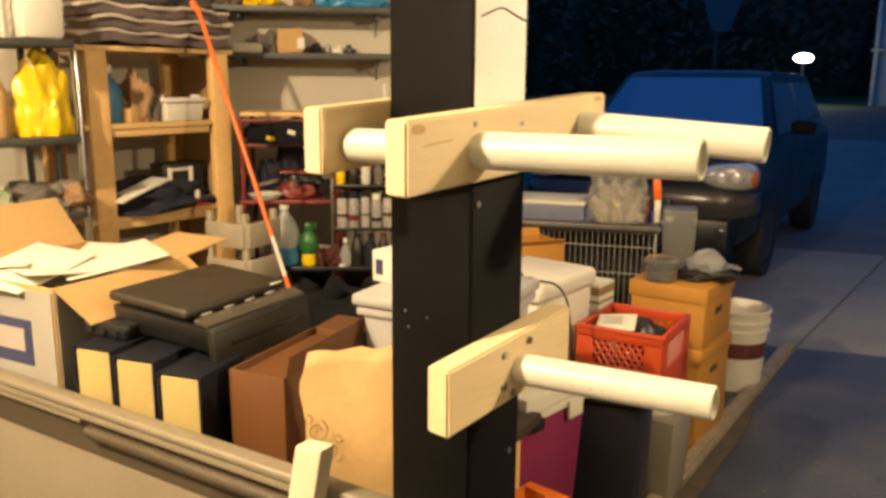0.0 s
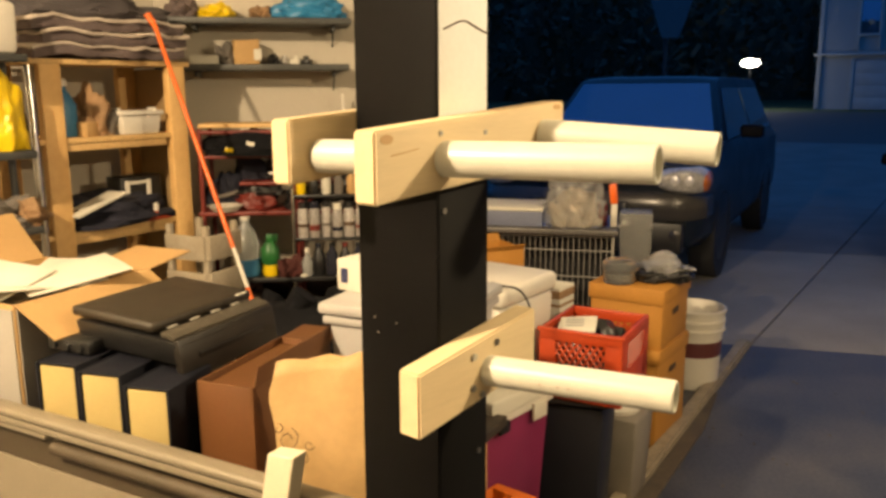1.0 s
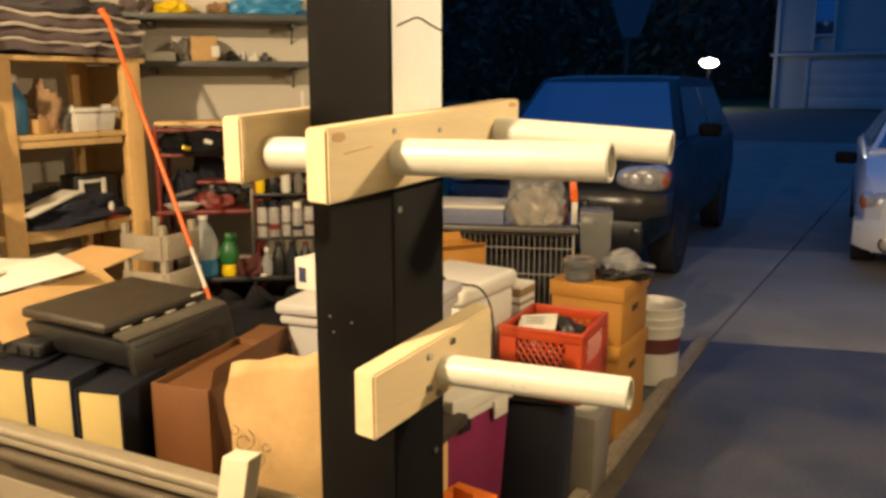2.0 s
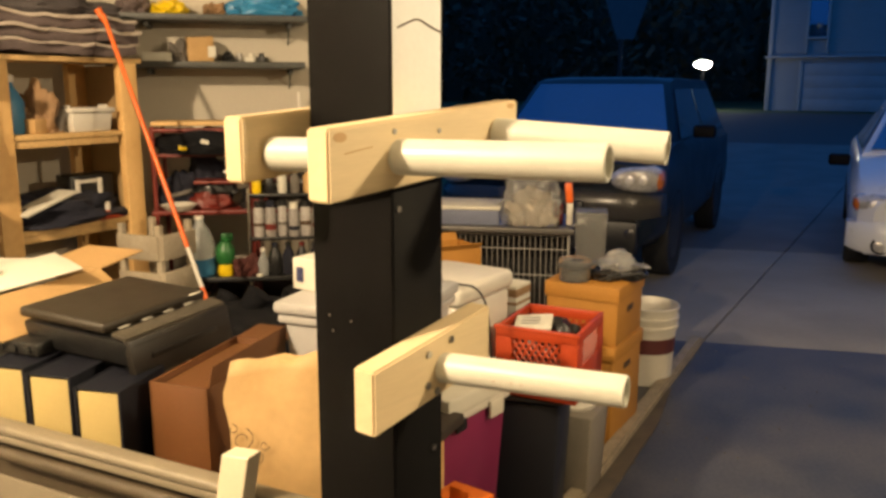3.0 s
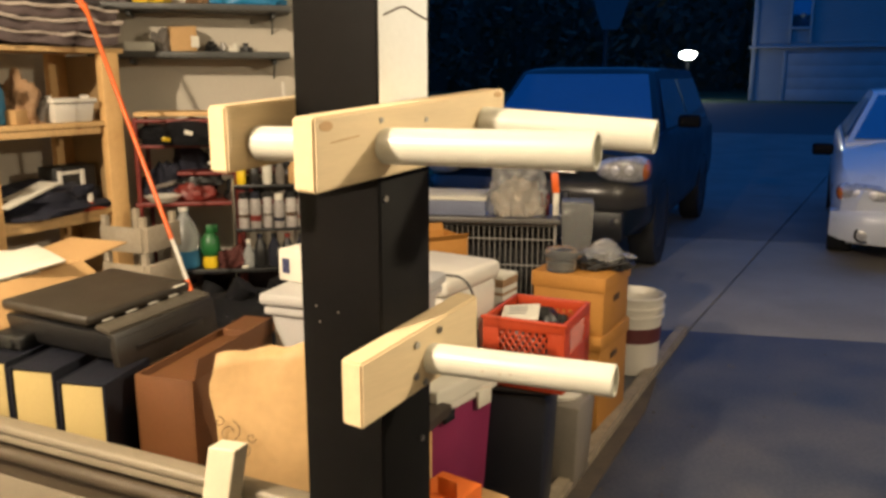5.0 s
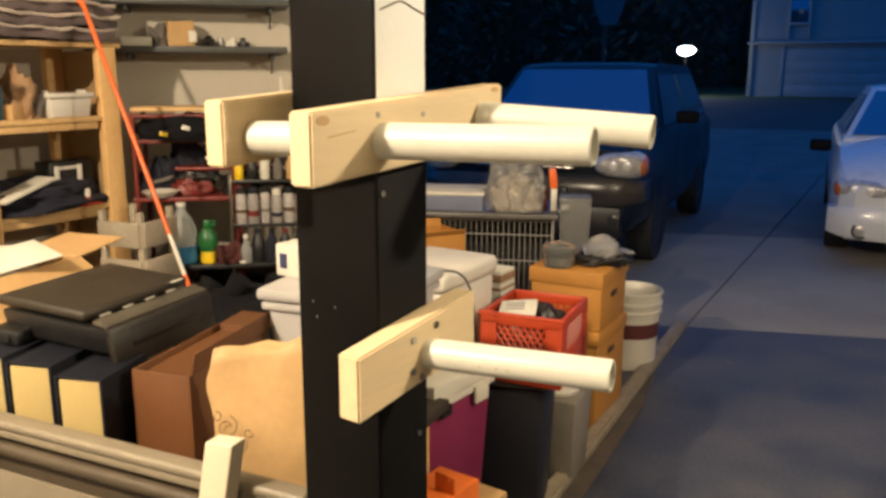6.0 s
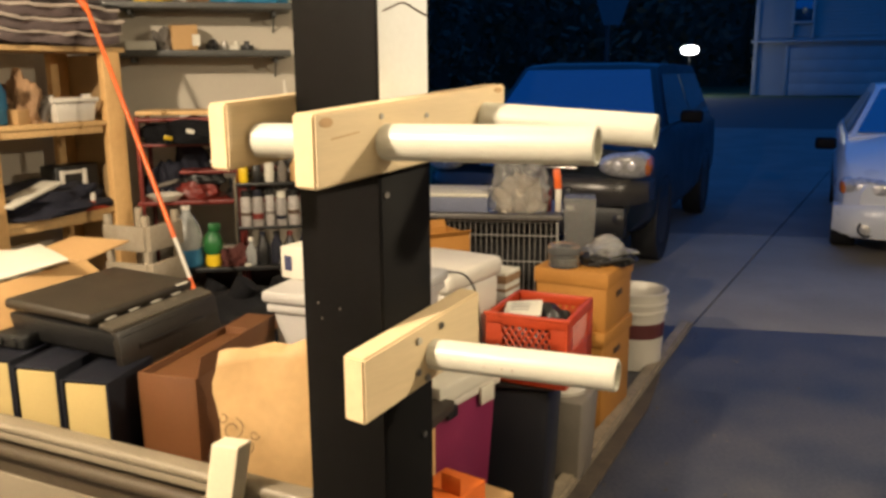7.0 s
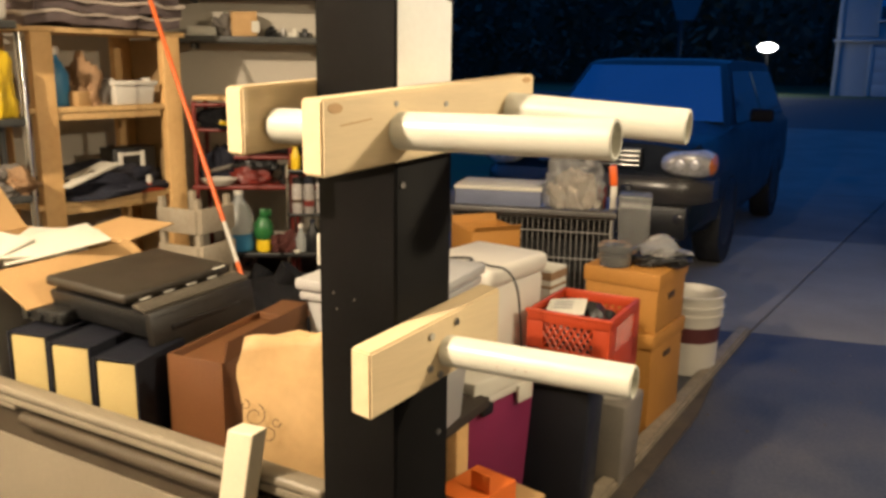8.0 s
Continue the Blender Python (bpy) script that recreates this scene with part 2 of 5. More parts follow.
def heap(sx, sy, sz, at, rough=0.25, seed=0.0, crinkle=0.0):
    """A soft rounded lump that rests on its flat base."""
    bm = bmesh.new()
    bmesh.ops.create_icosphere(bm, subdivisions=5 if crinkle else 4, radius=0.5)
    for v in bm.verts:
        k = 1 + rough * noise.noise(v.co * 3.5 + Vector((seed, seed * 0.7, 0))) + 0.4 * rough * noise.noise(v.co * 9 + Vector((seed, 0, 0)))
        k += crinkle * (0.4 - abs(noise.noise(v.co * 5 + Vector((0, seed, 2)))) * 1.8)
        v.co = Vector((v.co.x * sx * k, v.co.y * sy * k, max(0.0, (v.co.z + 0.2) / 0.7) * sz * k)) + Vector(at)
    return bm


def prism(poly, z0, z1, bm=None):
    bm = bm or bmesh.new()
    lo = [bm.verts.new((x, y, z0)) for x, y in poly]
    hi = [bm.verts.new((x, y, z1)) for x, y in poly]
    bm.faces.new(lo[::-1])
    bm.faces.new(hi)
    for i in range(len(poly)):
        j = (i + 1) % len(poly)
        bm.faces.new((lo[i], lo[j], hi[j], hi[i]))
    return bm


# ---- the setting ----
T = Vector((1.468, 4.884))            # where the floor strip meets the door line
DL = Vector((0.982, -0.19))           # along the door line
DJ = Vector((0.485, 0.875))           # along the drive
ROOM = 28.0                           # bearing of the left wall


def rise(y):
    k = min(1, max(0, (y - 11) / 22))
    return 0.67 * k * k * (3 - 2 * k)


def wall(name, p, q, z0, z1, thick, label, material=DRYWALL):
    """A wall from p to q; its thickness goes to the left of that way."""
    p, q = Vector(p), Vector(q)
    n = Vector((-(q - p).y, (q - p).x)).normalized() * thick
    return tagged(part(name, prism([p, q, q + n, p + n], z0, z1), material, None, label, smooth=False), "", "wall", "", "structure")


corner, wallend, reveal = (-1.64, 3.90), (-0.40, 4.235), (-0.375, 5.18)
left_back, right_back = (-5.84, -4.0), (6.0, -4.0)
door_right = T + DL * 4.2
H = 2.90
wall("wall_left", left_back, corner, 0, H, 0.12, "painted drywall side wall behind the shelving")
wall("wall_back", corner, wallend, 0, H, 0.12, "painted drywall wall behind the dark shelves")
wall("wall_return", wallend, reveal, 0, H, 0.12, "short drywall return beside the door opening")
wall("wall_header", reveal, door_right, 2.2, H, 0.14, "drywall header over the open garage door")
wall("wall_right", door_right, right_back, 0, H, 0.12, "plain drywall side wall of the empty bay")
wall("wall_rear", right_back, left_back, 0, H, 0.12, "plain drywall rear wall of the garage")
inside = [left_back, right_back, tuple(door_right), tuple(T), reveal, wallend, corner]
tagged(part("ceiling", prism(inside, H, H + 0.12), CEIL, None, "plain white board ceiling", smooth=False), "", "ceiling", "", "structure")
tagged(part("floor", prism(inside, -0.05, 0.0), FLOORM, None, "dark stained concrete garage floor, evening light painted into bluish patches", smooth=False), "", "floor", "", "structure")

# ground sheet
bm = bmesh.new()
rows = []
for j in range(61):
    y = -40 + j * 4.0 if j < 40 else 120 + (j - 40) * 40
    rows.append([bm.verts.new((-300 + i * 20, y, rise(y) - 0.08)) for i in range(31)])
for a, b in zip(rows, rows[1:]):
    for i in range(30):
        bm.faces.new((a[i], a[i + 1], b[i + 1], b[i]))
tagged(part("ground", bm, GRASSM, None, "dark lawn ground at dusk"), "", "ground", "", "structure")

# road across the end of the drive
bm = bmesh.new()
rows = []
for j in range(8):
    b = 16.4 + j * 1.6
    rows.append([bm.verts.new((T.x + DL.x * a + DJ.x * b, T.y + DL.y * a + DJ.y * b, rise(T.y + DL.y * a + DJ.y * b) - 0.03)) for a in range(-40, 44, 4)])
for r0, r1 in zip(rows, rows[1:]):
    for i in range(len(r0) - 1):
        bm.faces.new((r0[i], r0[i + 1], r1[i + 1], r1[i]))
tagged(part("road", bm, ASPH, None, "dark asphalt street at dusk"), "", "road", "", "structure")

# concrete drive in slabs with open joints
drive = tagged(new("driveway"), "grey concrete driveway cast in slabs", "driveway", "", "structure")
for ci, (a0, a1) in enumerate(((-3.3, 0.0), (0.0, 3.1), (3.1, 6.2))):
    for k in range(5):
        b0, b1 = k * 3.25, k * 3.25 + 3.25
        g = 0.007
        poly = [T + DL * a + DJ * b for a, b in ((a0 + g, b0 + g), (a1 - g, b0 + g), (a1 - g, b1 - g), (a0 + g, b1 - g))]
        bm = bmesh.new()
        lo = [bm.verts.new((p.x, p.y, rise(p.y) - 0.09)) for p in poly]
        hi = [bm.verts.new((p.x, p.y, rise(p.y) - 0.004)) for p in poly]
        bm.faces.new(lo[::-1]), bm.faces.new(hi)
        for i in range(4):
            bm.faces.new((lo[i], lo[(i + 1) % 4], hi[(i + 1) % 4], hi[i]))
        # first row takes the paler colour that stands for the light spill
        part("slab", bm, DRIVE if k else SPILLCON, drive, "concrete slab painted paler as garage light spill" if not k else "", smooth=False)

# raised strip along the floor, up to the door line
s0, s1 = Vector((0.425, 2.87)), Vector((1.438, 4.884))
sd = (s1 - s0).normalized()
s0 = s0 - sd * 3.2
sn = Vector((sd.y, -sd.x))
bm = prism([s0 - sn * 0.035, s0 + sn * 0.035, s1 + sn * 0.035, s1 - sn * 0.035], 0.0, 0.042)
bmesh.ops.bevel(bm, geom=[e for e in bm.edges if e.verts[0].co.z > 0.02 and e.verts[1].co.z > 0.02], offset=0.012, segments=2, affect="EDGES")
strip = thing("floor_strip", "weathered raised wooden strip lying on the concrete floor", "floor strip", pose(0, 0, 0))
part("rail", bm, STRIPM, strip)
# flat board added in place of the rail's darker right side
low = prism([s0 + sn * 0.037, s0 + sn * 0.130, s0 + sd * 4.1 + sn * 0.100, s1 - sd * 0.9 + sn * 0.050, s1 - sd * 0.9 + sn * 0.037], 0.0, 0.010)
part("dark_side_board", low, SIDEBROWN, strip, "flat brown board added as the strip's darker side", smooth=False)

# ---- the post and its pipe racks ----
RB = 36.5                              # bearing of the rack boards
A0 = (-0.175, 1.03)
U, V = Vector((0.595, 0.804)), Vector((0.804, -0.595))
RF = turn(A0[0], A0[1], 0, RB)         # rack frame: x across (to the empty bay), y along the boards


post = thing("support_post", "square post, black lower boards and a white upper board", "post", RF)
part("post_core", box(0.135, 0.098, H, (-0.0775, 0.209, 0)), BLACKB, post)
part("front_board", box(0.155, 0.006, H, (-0.0775, 0.1557, 0), 0.0008), RIBBED, post, "black ribbed facing board")
part("side_board", box(0.010, 0.1040, 1.47, (-0.005, 0.2110, 0), 0.0008), BLACKB, post, "black painted side board")
part("white_side_board", box(0.010, 0.1040, H - 1.475, (-0.005, 0.2110, 1.474), 0.001), WHITEB, post, "white painted board, slightly cracked")
tube("crack", [(0.0006, 0.168, 1.607), (0.0006, 0.192, 1.616), (0.0006, 0.212, 1.622), (0.0006, 0.238, 1.612), (0.0006, 0.262, 1.606)], 0.0012, INK, post)
part("rear_board", box(0.155, 0.006, H, (-0.0775, 0.2635, 0), 0.002), BLACKB, post)
part("far_board", box(0.010, 0.100, H, (-0.150, 0.2095, 0), 0.002), BLACKB, post)
for z, y in ((0.985, 0.245), (1.365, 0.168), (0.70, 0.24)):
    part("screw_head", rod((-0.001, y, z), (0.0025, y, z), 0.0045, 10), STEEL, post)
for x, z in ((-0.125, 1.195), (-0.118, 1.172), (-0.08, 1.193)):
    part("screw_head", rod((x, 0.1535, z), (x, 0.1518, z), 0.002, 8), GREYISH, post)


def stud(name, x0, y0, y1, z0, z1, h, parent, thick=0.038):
    """A sawn board from y0 to y1 whose top runs from z0 to z1."""
    bm = bmesh.new()
    for x in (x0, x0 + thick):
        for y, z in ((y0, z0), (y1, z1)):
            bm.verts.new((x, y, z - h)), bm.verts.new((x, y, z))
    v = list(bm.verts)
    for f in ((0, 1, 3, 2), (4, 6, 7, 5), (0, 4, 5, 1), (2, 3, 7, 6), (1, 5, 7, 3), (0, 2, 6, 4)):
        bm.faces.new([v[i] for i in f])
    bmesh.ops.bevel(bm, geom=bm.edges[:], offset=0.0030, segments=2, affect="EDGES")
    return part(name, bm, PINE, parent, smooth=False)


rack = thing("pipe_rack", "pine boards with white plastic pipe arms, screwed to the post", "rack", RF)
bd = stud("board", 0.0005, 0.0, 0.405, 1.482, 1.5105, 0.089, rack)
stud("far_board", -0.1940, 0.028, 0.40, 1.490, 1.516, 0.089, rack)
part("long_pipe", pipe((-0.156, 0.0822, 1.4385), (0.3035, 0.1935, 1.4445), 0.0236), PVC, rack)
part("short_pipe", pipe((0.034, 0.3520, 1.4615), (0.280, 0.4170, 1.4465), 0.0236), PVC, rack)
for y, z in ((0.210, 1.472), (0.118, 1.4745)):
    part("screw_head", rod((0.037, y, z), (0.0396, y, z), 0.0036, 10), STEEL, rack)
KNOTM = mat("knot_wood", (0.56, 0.35, 0.16), 0.6, scale=30)
for y, z, a, b in ((0.020, 1.4715, 0.011, 0.006), (0.385, 1.5020, 0.010, 0.004)):
    kn0 = part("knot", lathe([(0.55, 0.0), (1.0, 0.0), (1.0, 0.0012), (0.5, 0.0012)], 20), KNOTM, rack, "darker oval knot")
    kn0.matrix_local = pose(0.0380, y, z, 0, 90, 0) @ Matrix.Diagonal((b, a, 1, 1))
part("pencil_line", box(0.0008, 0.050, 0.0018, (0.0386, 0.052, 1.4535), rot=(7, 0, 0)), KNOTM, rack, "faint brown pencil line")

arm = thing("pipe_bracket", "pine board with one white plastic pipe arm on the post", "bracket", RF)
stud("board", 0.0005, 0.072, 0.338, 1.162, 1.198, 0.092, arm)
part("pipe_arm", pipe((0.034, 0.2213, 1.1287), (0.2976, 0.2842, 1.1345), 0.0222), PVC, arm)
for y, z in ((0.238, 1.168), (0.186, 1.158), (0.184, 1.112), (0.205, 1.098)):
    part("bolt", rod((0.037, y, z), (0.0415, y, z), 0.0052, 10), STEEL, arm)
for k in (0.09, 0.115, 0.13):
    part("scuff", box(0.010, 0.003, 0.0012, (0.034 + k, 0.2005 + k * 0.239, 1.1255 + k * 0.022)), BROWNISH, arm)

# ---- white panel with its rounded rail ----
PB = 24.3
PF = turn(-0.262, 1.300, 0, PB)        # x along the panel (to its end), y away from the camera
panel = thing("low_partition", "waist-high white moulded panel with rounded rail and grey tube", "partition", PF)
part("panel_body", box(1.95, 0.045, 0.722, (-0.985, 0.035, 0), 0.006), PANELW, panel)
part("top_rail", box(2.03, 0.042, 0.020, (-0.965, 0.011, 0.828), 0.008, 3), PANELW, panel)
part("lower_rail", box(2.01, 0.034, 0.018, (-0.970, 0.011, 0.8095), 0.005, 2), PANELW, panel)
part("channel", box(1.96, 0.012, 0.086, (-0.985, 0.0210, 0.7235)), GASKET, panel, "grey brown recessed channel")
part("tube", rod((-0.745, 0.000, 0.785), (-0.05, 0.000, 0.785), 0.0145, 16), GASKET, panel, "grey rubber tube in the channel")
part("short_lip", box(1.20, 0.028, 0.012, (-1.37, 0.011, 0.7970), 0.004), PANELW, panel)
bm = rod((0.02, 0.011, 0.72), (0.02, 0.011, 0.843), 0.022, 20)
bmesh.ops.bevel(bm, geom=[e for e in bm.edges if abs(e.verts[0].co.z - e.verts[1].co.z) < 0.001], offset=0.009, segments=2, affect="EDGES")
part("rounded_end", bm, PANELW, panel)

stick = thing("wooden_stick", "pale square wooden stick leaning on the white panel", "stick", PF)
bm = box(0.056, 0.036, 0.935, (0, -0.032, 0), 0.003)
for v in bm.verts:
    v.co.x += -0.276 + 0.2065 * v.co.z
    v.co.z += 0.08 * (v.co.x + 0.083) if v.co.z > 0.5 else 0
part("shaft", bm, PALEW, stick, smooth=False)

# ---- low bench with books, box, bag, printer and carton ----
BF = turn(-0.262, 1.300, 0, PB)
bench = thing("workbench", "low dark wooden bench hidden under boxes and books", "bench", BF)
part("bench_top", box(1.86, 0.84, 0.03, (-1.05, 0.53, 0.60), 0.004), BENCHM, bench)
for x in (-1.90, -0.20):
    for y in (0.16, 0.88):
        part("leg", box(0.07, 0.07, 0.60, (x, y, 0), 0.004), PINEV, bench)

for i, (x, y, tp) in enumerate(((-0.956, 1.665, 0.951), (-0.838, 1.622, 0.947), (-0.719, 1.580, 0.934))):
    b = thing("thick_book", "thick black-covered book standing with its cream page edges showing", "book", turn(x, y, 0.63, 13 - i), "books on the bench")
    h = tp - 0.63
    part("page_block", box(0.092, 0.150, h - 0.014, (0, 0.078, 0.006), 0.004), PAGES, b, "cream yellow page block")
    part("cover", box(0.007, 0.165, h, (-0.0505, 0.082, 0), 0.002), COVER, b)
    part("cover", box(0.007, 0.165, h, (0.0505, 0.082, 0), 0.002), COVER, b)
    part("top_cover", box(0.107, 0.160, 0.006, (0, 0.084, h - 0.007), 0.002), COVER, b)
    part("spine", box(0.107, 0.007, h, (0, 0.162, 0), 0.002), COVER, b)


def carton(name, label, m, sx, sy, sz, material, flaps, wallt=0.005, group=""):
    """An open carton: four walls, a base and flaps as (side, length, degrees out from upright, and the span of a torn one)."""
    c = thing(name, label, "box", m, group)
    part("base", box(sx, sy, wallt, (0, 0, 0)), material, c)
    for nm, w, d, x, y in (("wall", wallt, sy, -sx / 2 + wallt / 2, 0), ("wall", wallt, sy, sx / 2 - wallt / 2, 0), ("wall", sx - 2 * wallt, wallt, 0, -sy / 2 + wallt / 2), ("wall", sx - 2 * wallt, wallt, 0, sy / 2 - wallt / 2)):
        part(nm, box(w, d, sz, (x, y, 0.0005), 0.001), material, c)
    for side, ln, deg, *span in flaps:
        a = radians(deg)
        bm = bmesh.new()
        w = (sy if side in "lr" else sx) / 2 - 0.004
        cross = [(0, 0), (ln * math.sin(a), ln * math.cos(a))]
        nx, nz = wallt * 0.7 * math.cos(a), -wallt * 0.7 * math.sin(a)
        sec = [cross[0], cross[1], (cross[1][0] + nx, cross[1][1] + nz), (nx, nz)]
        vs = []
        for s in [w * k for k in (span or (-1, 1))]:
            for ox, oz in sec:
                k = s * (0.97 if oz > 0.02 or ox > 0.02 else 1)
                p = {"l": (-sx / 2 - ox, k), "r": (sx / 2 + ox, k), "f": (k, -sy / 2 - ox), "b": (k, sy / 2 + ox)}[side]
                vs.append(bm.verts.new((p[0], p[1], sz + oz)))
        for f in ((0, 1, 2, 3), (7, 6, 5, 4), (0, 4, 5, 1), (1, 5, 6, 2), (2, 6, 7, 3), (3, 7, 4, 0)):
            bm.faces.new([vs[i] for i in f])
        part("flap", bm, material, c, smooth=False)
    return c


# brown box with its lid flaps half open
bb = carton("brown_box", "reddish brown cardboard box with open top flaps", turn(-0.5180, 1.766, 0.63, 16), 0.135, 0.33, 0.305, BROWN, (("r", 0.045, 8), ("b", 0.10, 88)))
part("inner_board", box(0.12, 0.31, 0.006, (0, 0, 0.285)), BROWN, bb)

# paper grocery bag with a printed scroll
bag = thing("paper_bag", "brown kraft paper grocery bag with dark scroll print", "bag", turn(-0.342, 1.553, 0.63, -10))
bm = bmesh.new()
bw, bd2, bh = 0.196, 0.105, 0.386
rings = []
for j in range(15):
    z = bh * j / 14
    pin = max(0.10, 1 - 1.9 * max(0, (z / bh - 0.45)) ** 1.1)
    ring = []
    for i in range(40):
        s = i / 40 * 4
        e, f = int(s), s % 1
        p = [(-1 + 2 * f, -1), (1, -1 + 2 * f), (1 - 2 * f, 1), (-1, 1 - 2 * f)][e]
        v = Vector((p[0] * bw / 2, p[1] * bd2 / 2 * pin, z))
        v += noise.noise_vector(v * 12) * 0.011 * (0.3 + z / bh) + noise.noise_vector(Vector((v.x * 40, v.y * 40, v.z * 14))) * 0.0035
        if j == 14:
            v.z += 0.014 * noise.noise(Vector((v.x * 18, v.y * 10, 4))) - (0.010 if (e == 0 and 0.35 < f < 0.62) else 0)
        ring.append(bm.verts.new(v))
    rings.append(ring)
for a, b in zip(rings, rings[1:]):
    for i in range(40):
        bm.faces.new((a[i], a[(i + 1) % 40], b[(i + 1) % 40], b[i]))
bm.faces.new(rings[0][::-1])
bo = part("sack", bm, KRAFT, bag)
sol = bo.modifiers.new("thickness", "SOLIDIFY")
sol.thickness = 0.0015
for k, (cx, cz, rr, t0, t1) in enumerate(((-0.070, 0.205, 0.022, 0, 7.5), (-0.045, 0.168, 0.015, 2, 8), (-0.082, 0.160, 0.014, 1, 6.5), (-0.030, 0.192, 0.010, 0, 6), (-0.088, 0.225, 0.010, 2, 8), (-0.080, 0.128, 0.012, 3, 8.5))):
    pts = []
    for i in range(16):
        a = t0 + (t1 - t0) * i / 15
        q = rr * (0.35 + 0.65 * i / 15)
        zz = cz + 0.036 + q * math.sin(a)
        pp = max(0.10, 1 - 1.9 * max(0, (zz / bh - 0.45)) ** 1.1)
        pts.append((cx + q * math.cos(a), -bd2 / 2 * pp - 0.0105, zz))
    tube("scroll_print", pts, 0.0009, INK, bag)

# flatbed printer lying on the books
pr = thing("printer", "dark grey flatbed printer resting on the books", "printer", turn(-0.767, 1.879, 0.951, -69) @ pose(0, 0, 0, 3.5, 0, 0))
bm = taper(0.335, 0.31, 0.060, 0.94, (0, 0, 0), 0.010)
part("printer_body", bm, BLACKP, pr, "black lower body")
bm = box(0.335, 0.245, 0.024, (0, 0.040, 0.066), 0.009, 3)
part("scanner_lid", bm, PLASTB, pr)
bm = box(0.330, 0.040, 0.010, (0.0, -0.121, 0.062), 0.003, 2, rot=(10, 0, 0))
part("control_panel", bm, PLASTG, pr, "grey sloping control strip")
for x in (-0.12, -0.05, 0.02, 0.09):
    part("button", box(0.03, 0.007, 0.003, (x, -0.095, 0.0735), 0.001), mat("button_grey", (0.35, 0.33, 0.28), 0.4), pr)
part("front_cover", box(0.330, 0.020, 0.092, (0, -0.150, -0.028), 0.006, rot=(-12, 0, 0)), mat("printer_front", (0.014, 0.011, 0.008), 0.45, var=0.25, scale=14, bump=0.1, fine=260), pr)
part("paper_slot", box(0.22, 0.004, 0.012, (0, -0.162, 0.014), 0.001), BLACKP, pr)
# pale sliver imitating a highlight on the lid's front edge
part("lid_glint", box(0.040, 0.007, 0.002, (0.125, -0.0835, 0.0885), 0.0008), PAPER, pr)
dock = thing("black_device", "small black electronic box with round knobs on the books", "device", turn(-0.955, 1.765, 0.952, 20))
part("case", box(0.13, 0.10, 0.032, (0, 0.02, 0), 0.006), BLACKP, dock)
for x in (-0.04, 0.0, 0.04):
    part("knob", rod((x, -0.029, 0.016), (x, -0.037, 0.016), 0.009, 16), BLACKP, dock)

# white-sided carton with open flaps and papers
oc = carton("open_carton", "open white and brown carton full of loose papers", turn(-1.206, 2.015, 0.63, 20), 0.40, 0.42, 0.425, CARD, (("l", 0.16, 40), ("r", 0.13, 122), ("b", 0.17, 84, -0.05, 1)))
part("printed_face", box(0.392, 0.003, 0.41, (0, -0.2125, 0.004)), CARTONSHADE, oc, "white printed front face, greyed as if in shade")
part("printed_face", box(0.003, 0.41, 0.41, (0.2025, 0, 0.004)), CARTONSHADE, oc, "white printed side face, greyed as if in shade")
part("print_patch", box(0.20, 0.002, 0.11, (0.02, -0.2148, 0.23)), PRINTB, oc, "dark blue printed block")
part("print_patch", box(0.13, 0.002, 0.055, (0.03, -0.2162, 0.262)), mat("pale_print", (0.45, 0.40, 0.34), 0.6), oc)
for x, y, z, r, tx in ((-0.05, -0.04, 0.405, 12, 9), (0.06, -0.06, 0.425, -18, -6), (0.02, 0.10, 0.42, 30, 5), (-0.10, 0.06, 0.40, 50, -8), (0.11, 0.03, 0.440, -24, 7), (-0.13, -0.10, 0.428, 38, -5), (0.0, -0.12, 0.436, 8, 10)):
    sh = thing("paper_stack", "loose white sheets lying in the open carton", "paper", turn(-1.206, 2.015, 0.63, 20) @ pose(x, y, z, tx, tx * 0.6, r), "papers in the carton")
    bm = box(0.19, 0.25, 0.004, (0, 0, 0), 0.001)
    part("sheet", crumple(bm, 0.004, 9, 3), PAPER, sh)
part("paper_fill", crumple(box(0.37, 0.39, 0.38, (0, 0, 0.006)), 0.008, 12, 4), PAPER, oc, "crumpled paper filling")

# white lidded tub behind the bag with a small box on it
tb = thing("storage_tub", "milky white lidded plastic storage tub", "tub", turn(-0.212, 1.985, 0.63, 20))
part("tub_body", taper(0.30, 0.32, 0.38, 0.84, (0, 0, 0), 0.012), TUBP, tb)
part("tub_lid", box(0.335, 0.355, 0.028, (0, 0, 0.382), 0.009), TUBP, tb)
part("rim", box(0.318, 0.338, 0.02, (0, 0, 0.358), 0.005), TUBP, tb)
part("latch", box(0.07, 0.012, 0.045, (0.06, -0.180, 0.335), 0.003), BLACKP, tb, "dark clip latch")
sb = thing("small_carton", "small white carton with a blue printed mark", "box", turn(-0.312, 2.02, 1.041, 32))
part("carton_body", box(0.14, 0.13, 0.078, (0, 0, 0), 0.003), PAPER, sb)
part("print_patch", box(0.022, 0.002, 0.036, (-0.045, -0.0660, 0.02)), PRINTB, sb)

# ---- side wall: pine shelving unit ----
UF = turn(-1.655, 2.965, 0, 29.0)      # y along its front, -x to the wall
unit = thing("shelving_unit", "pine shelving unit with square uprights against the wall", "shelf", UF)
for y in (0.003, 0.560):
    part("front_upright", box(0.038, 0.082, 1.62, (0, y, 0), 0.003), PINEV, unit)
    part("rear_upright", box(0.038, 0.085, 1.62, (-0.33, y, 0), 0.003), PINEV, unit)
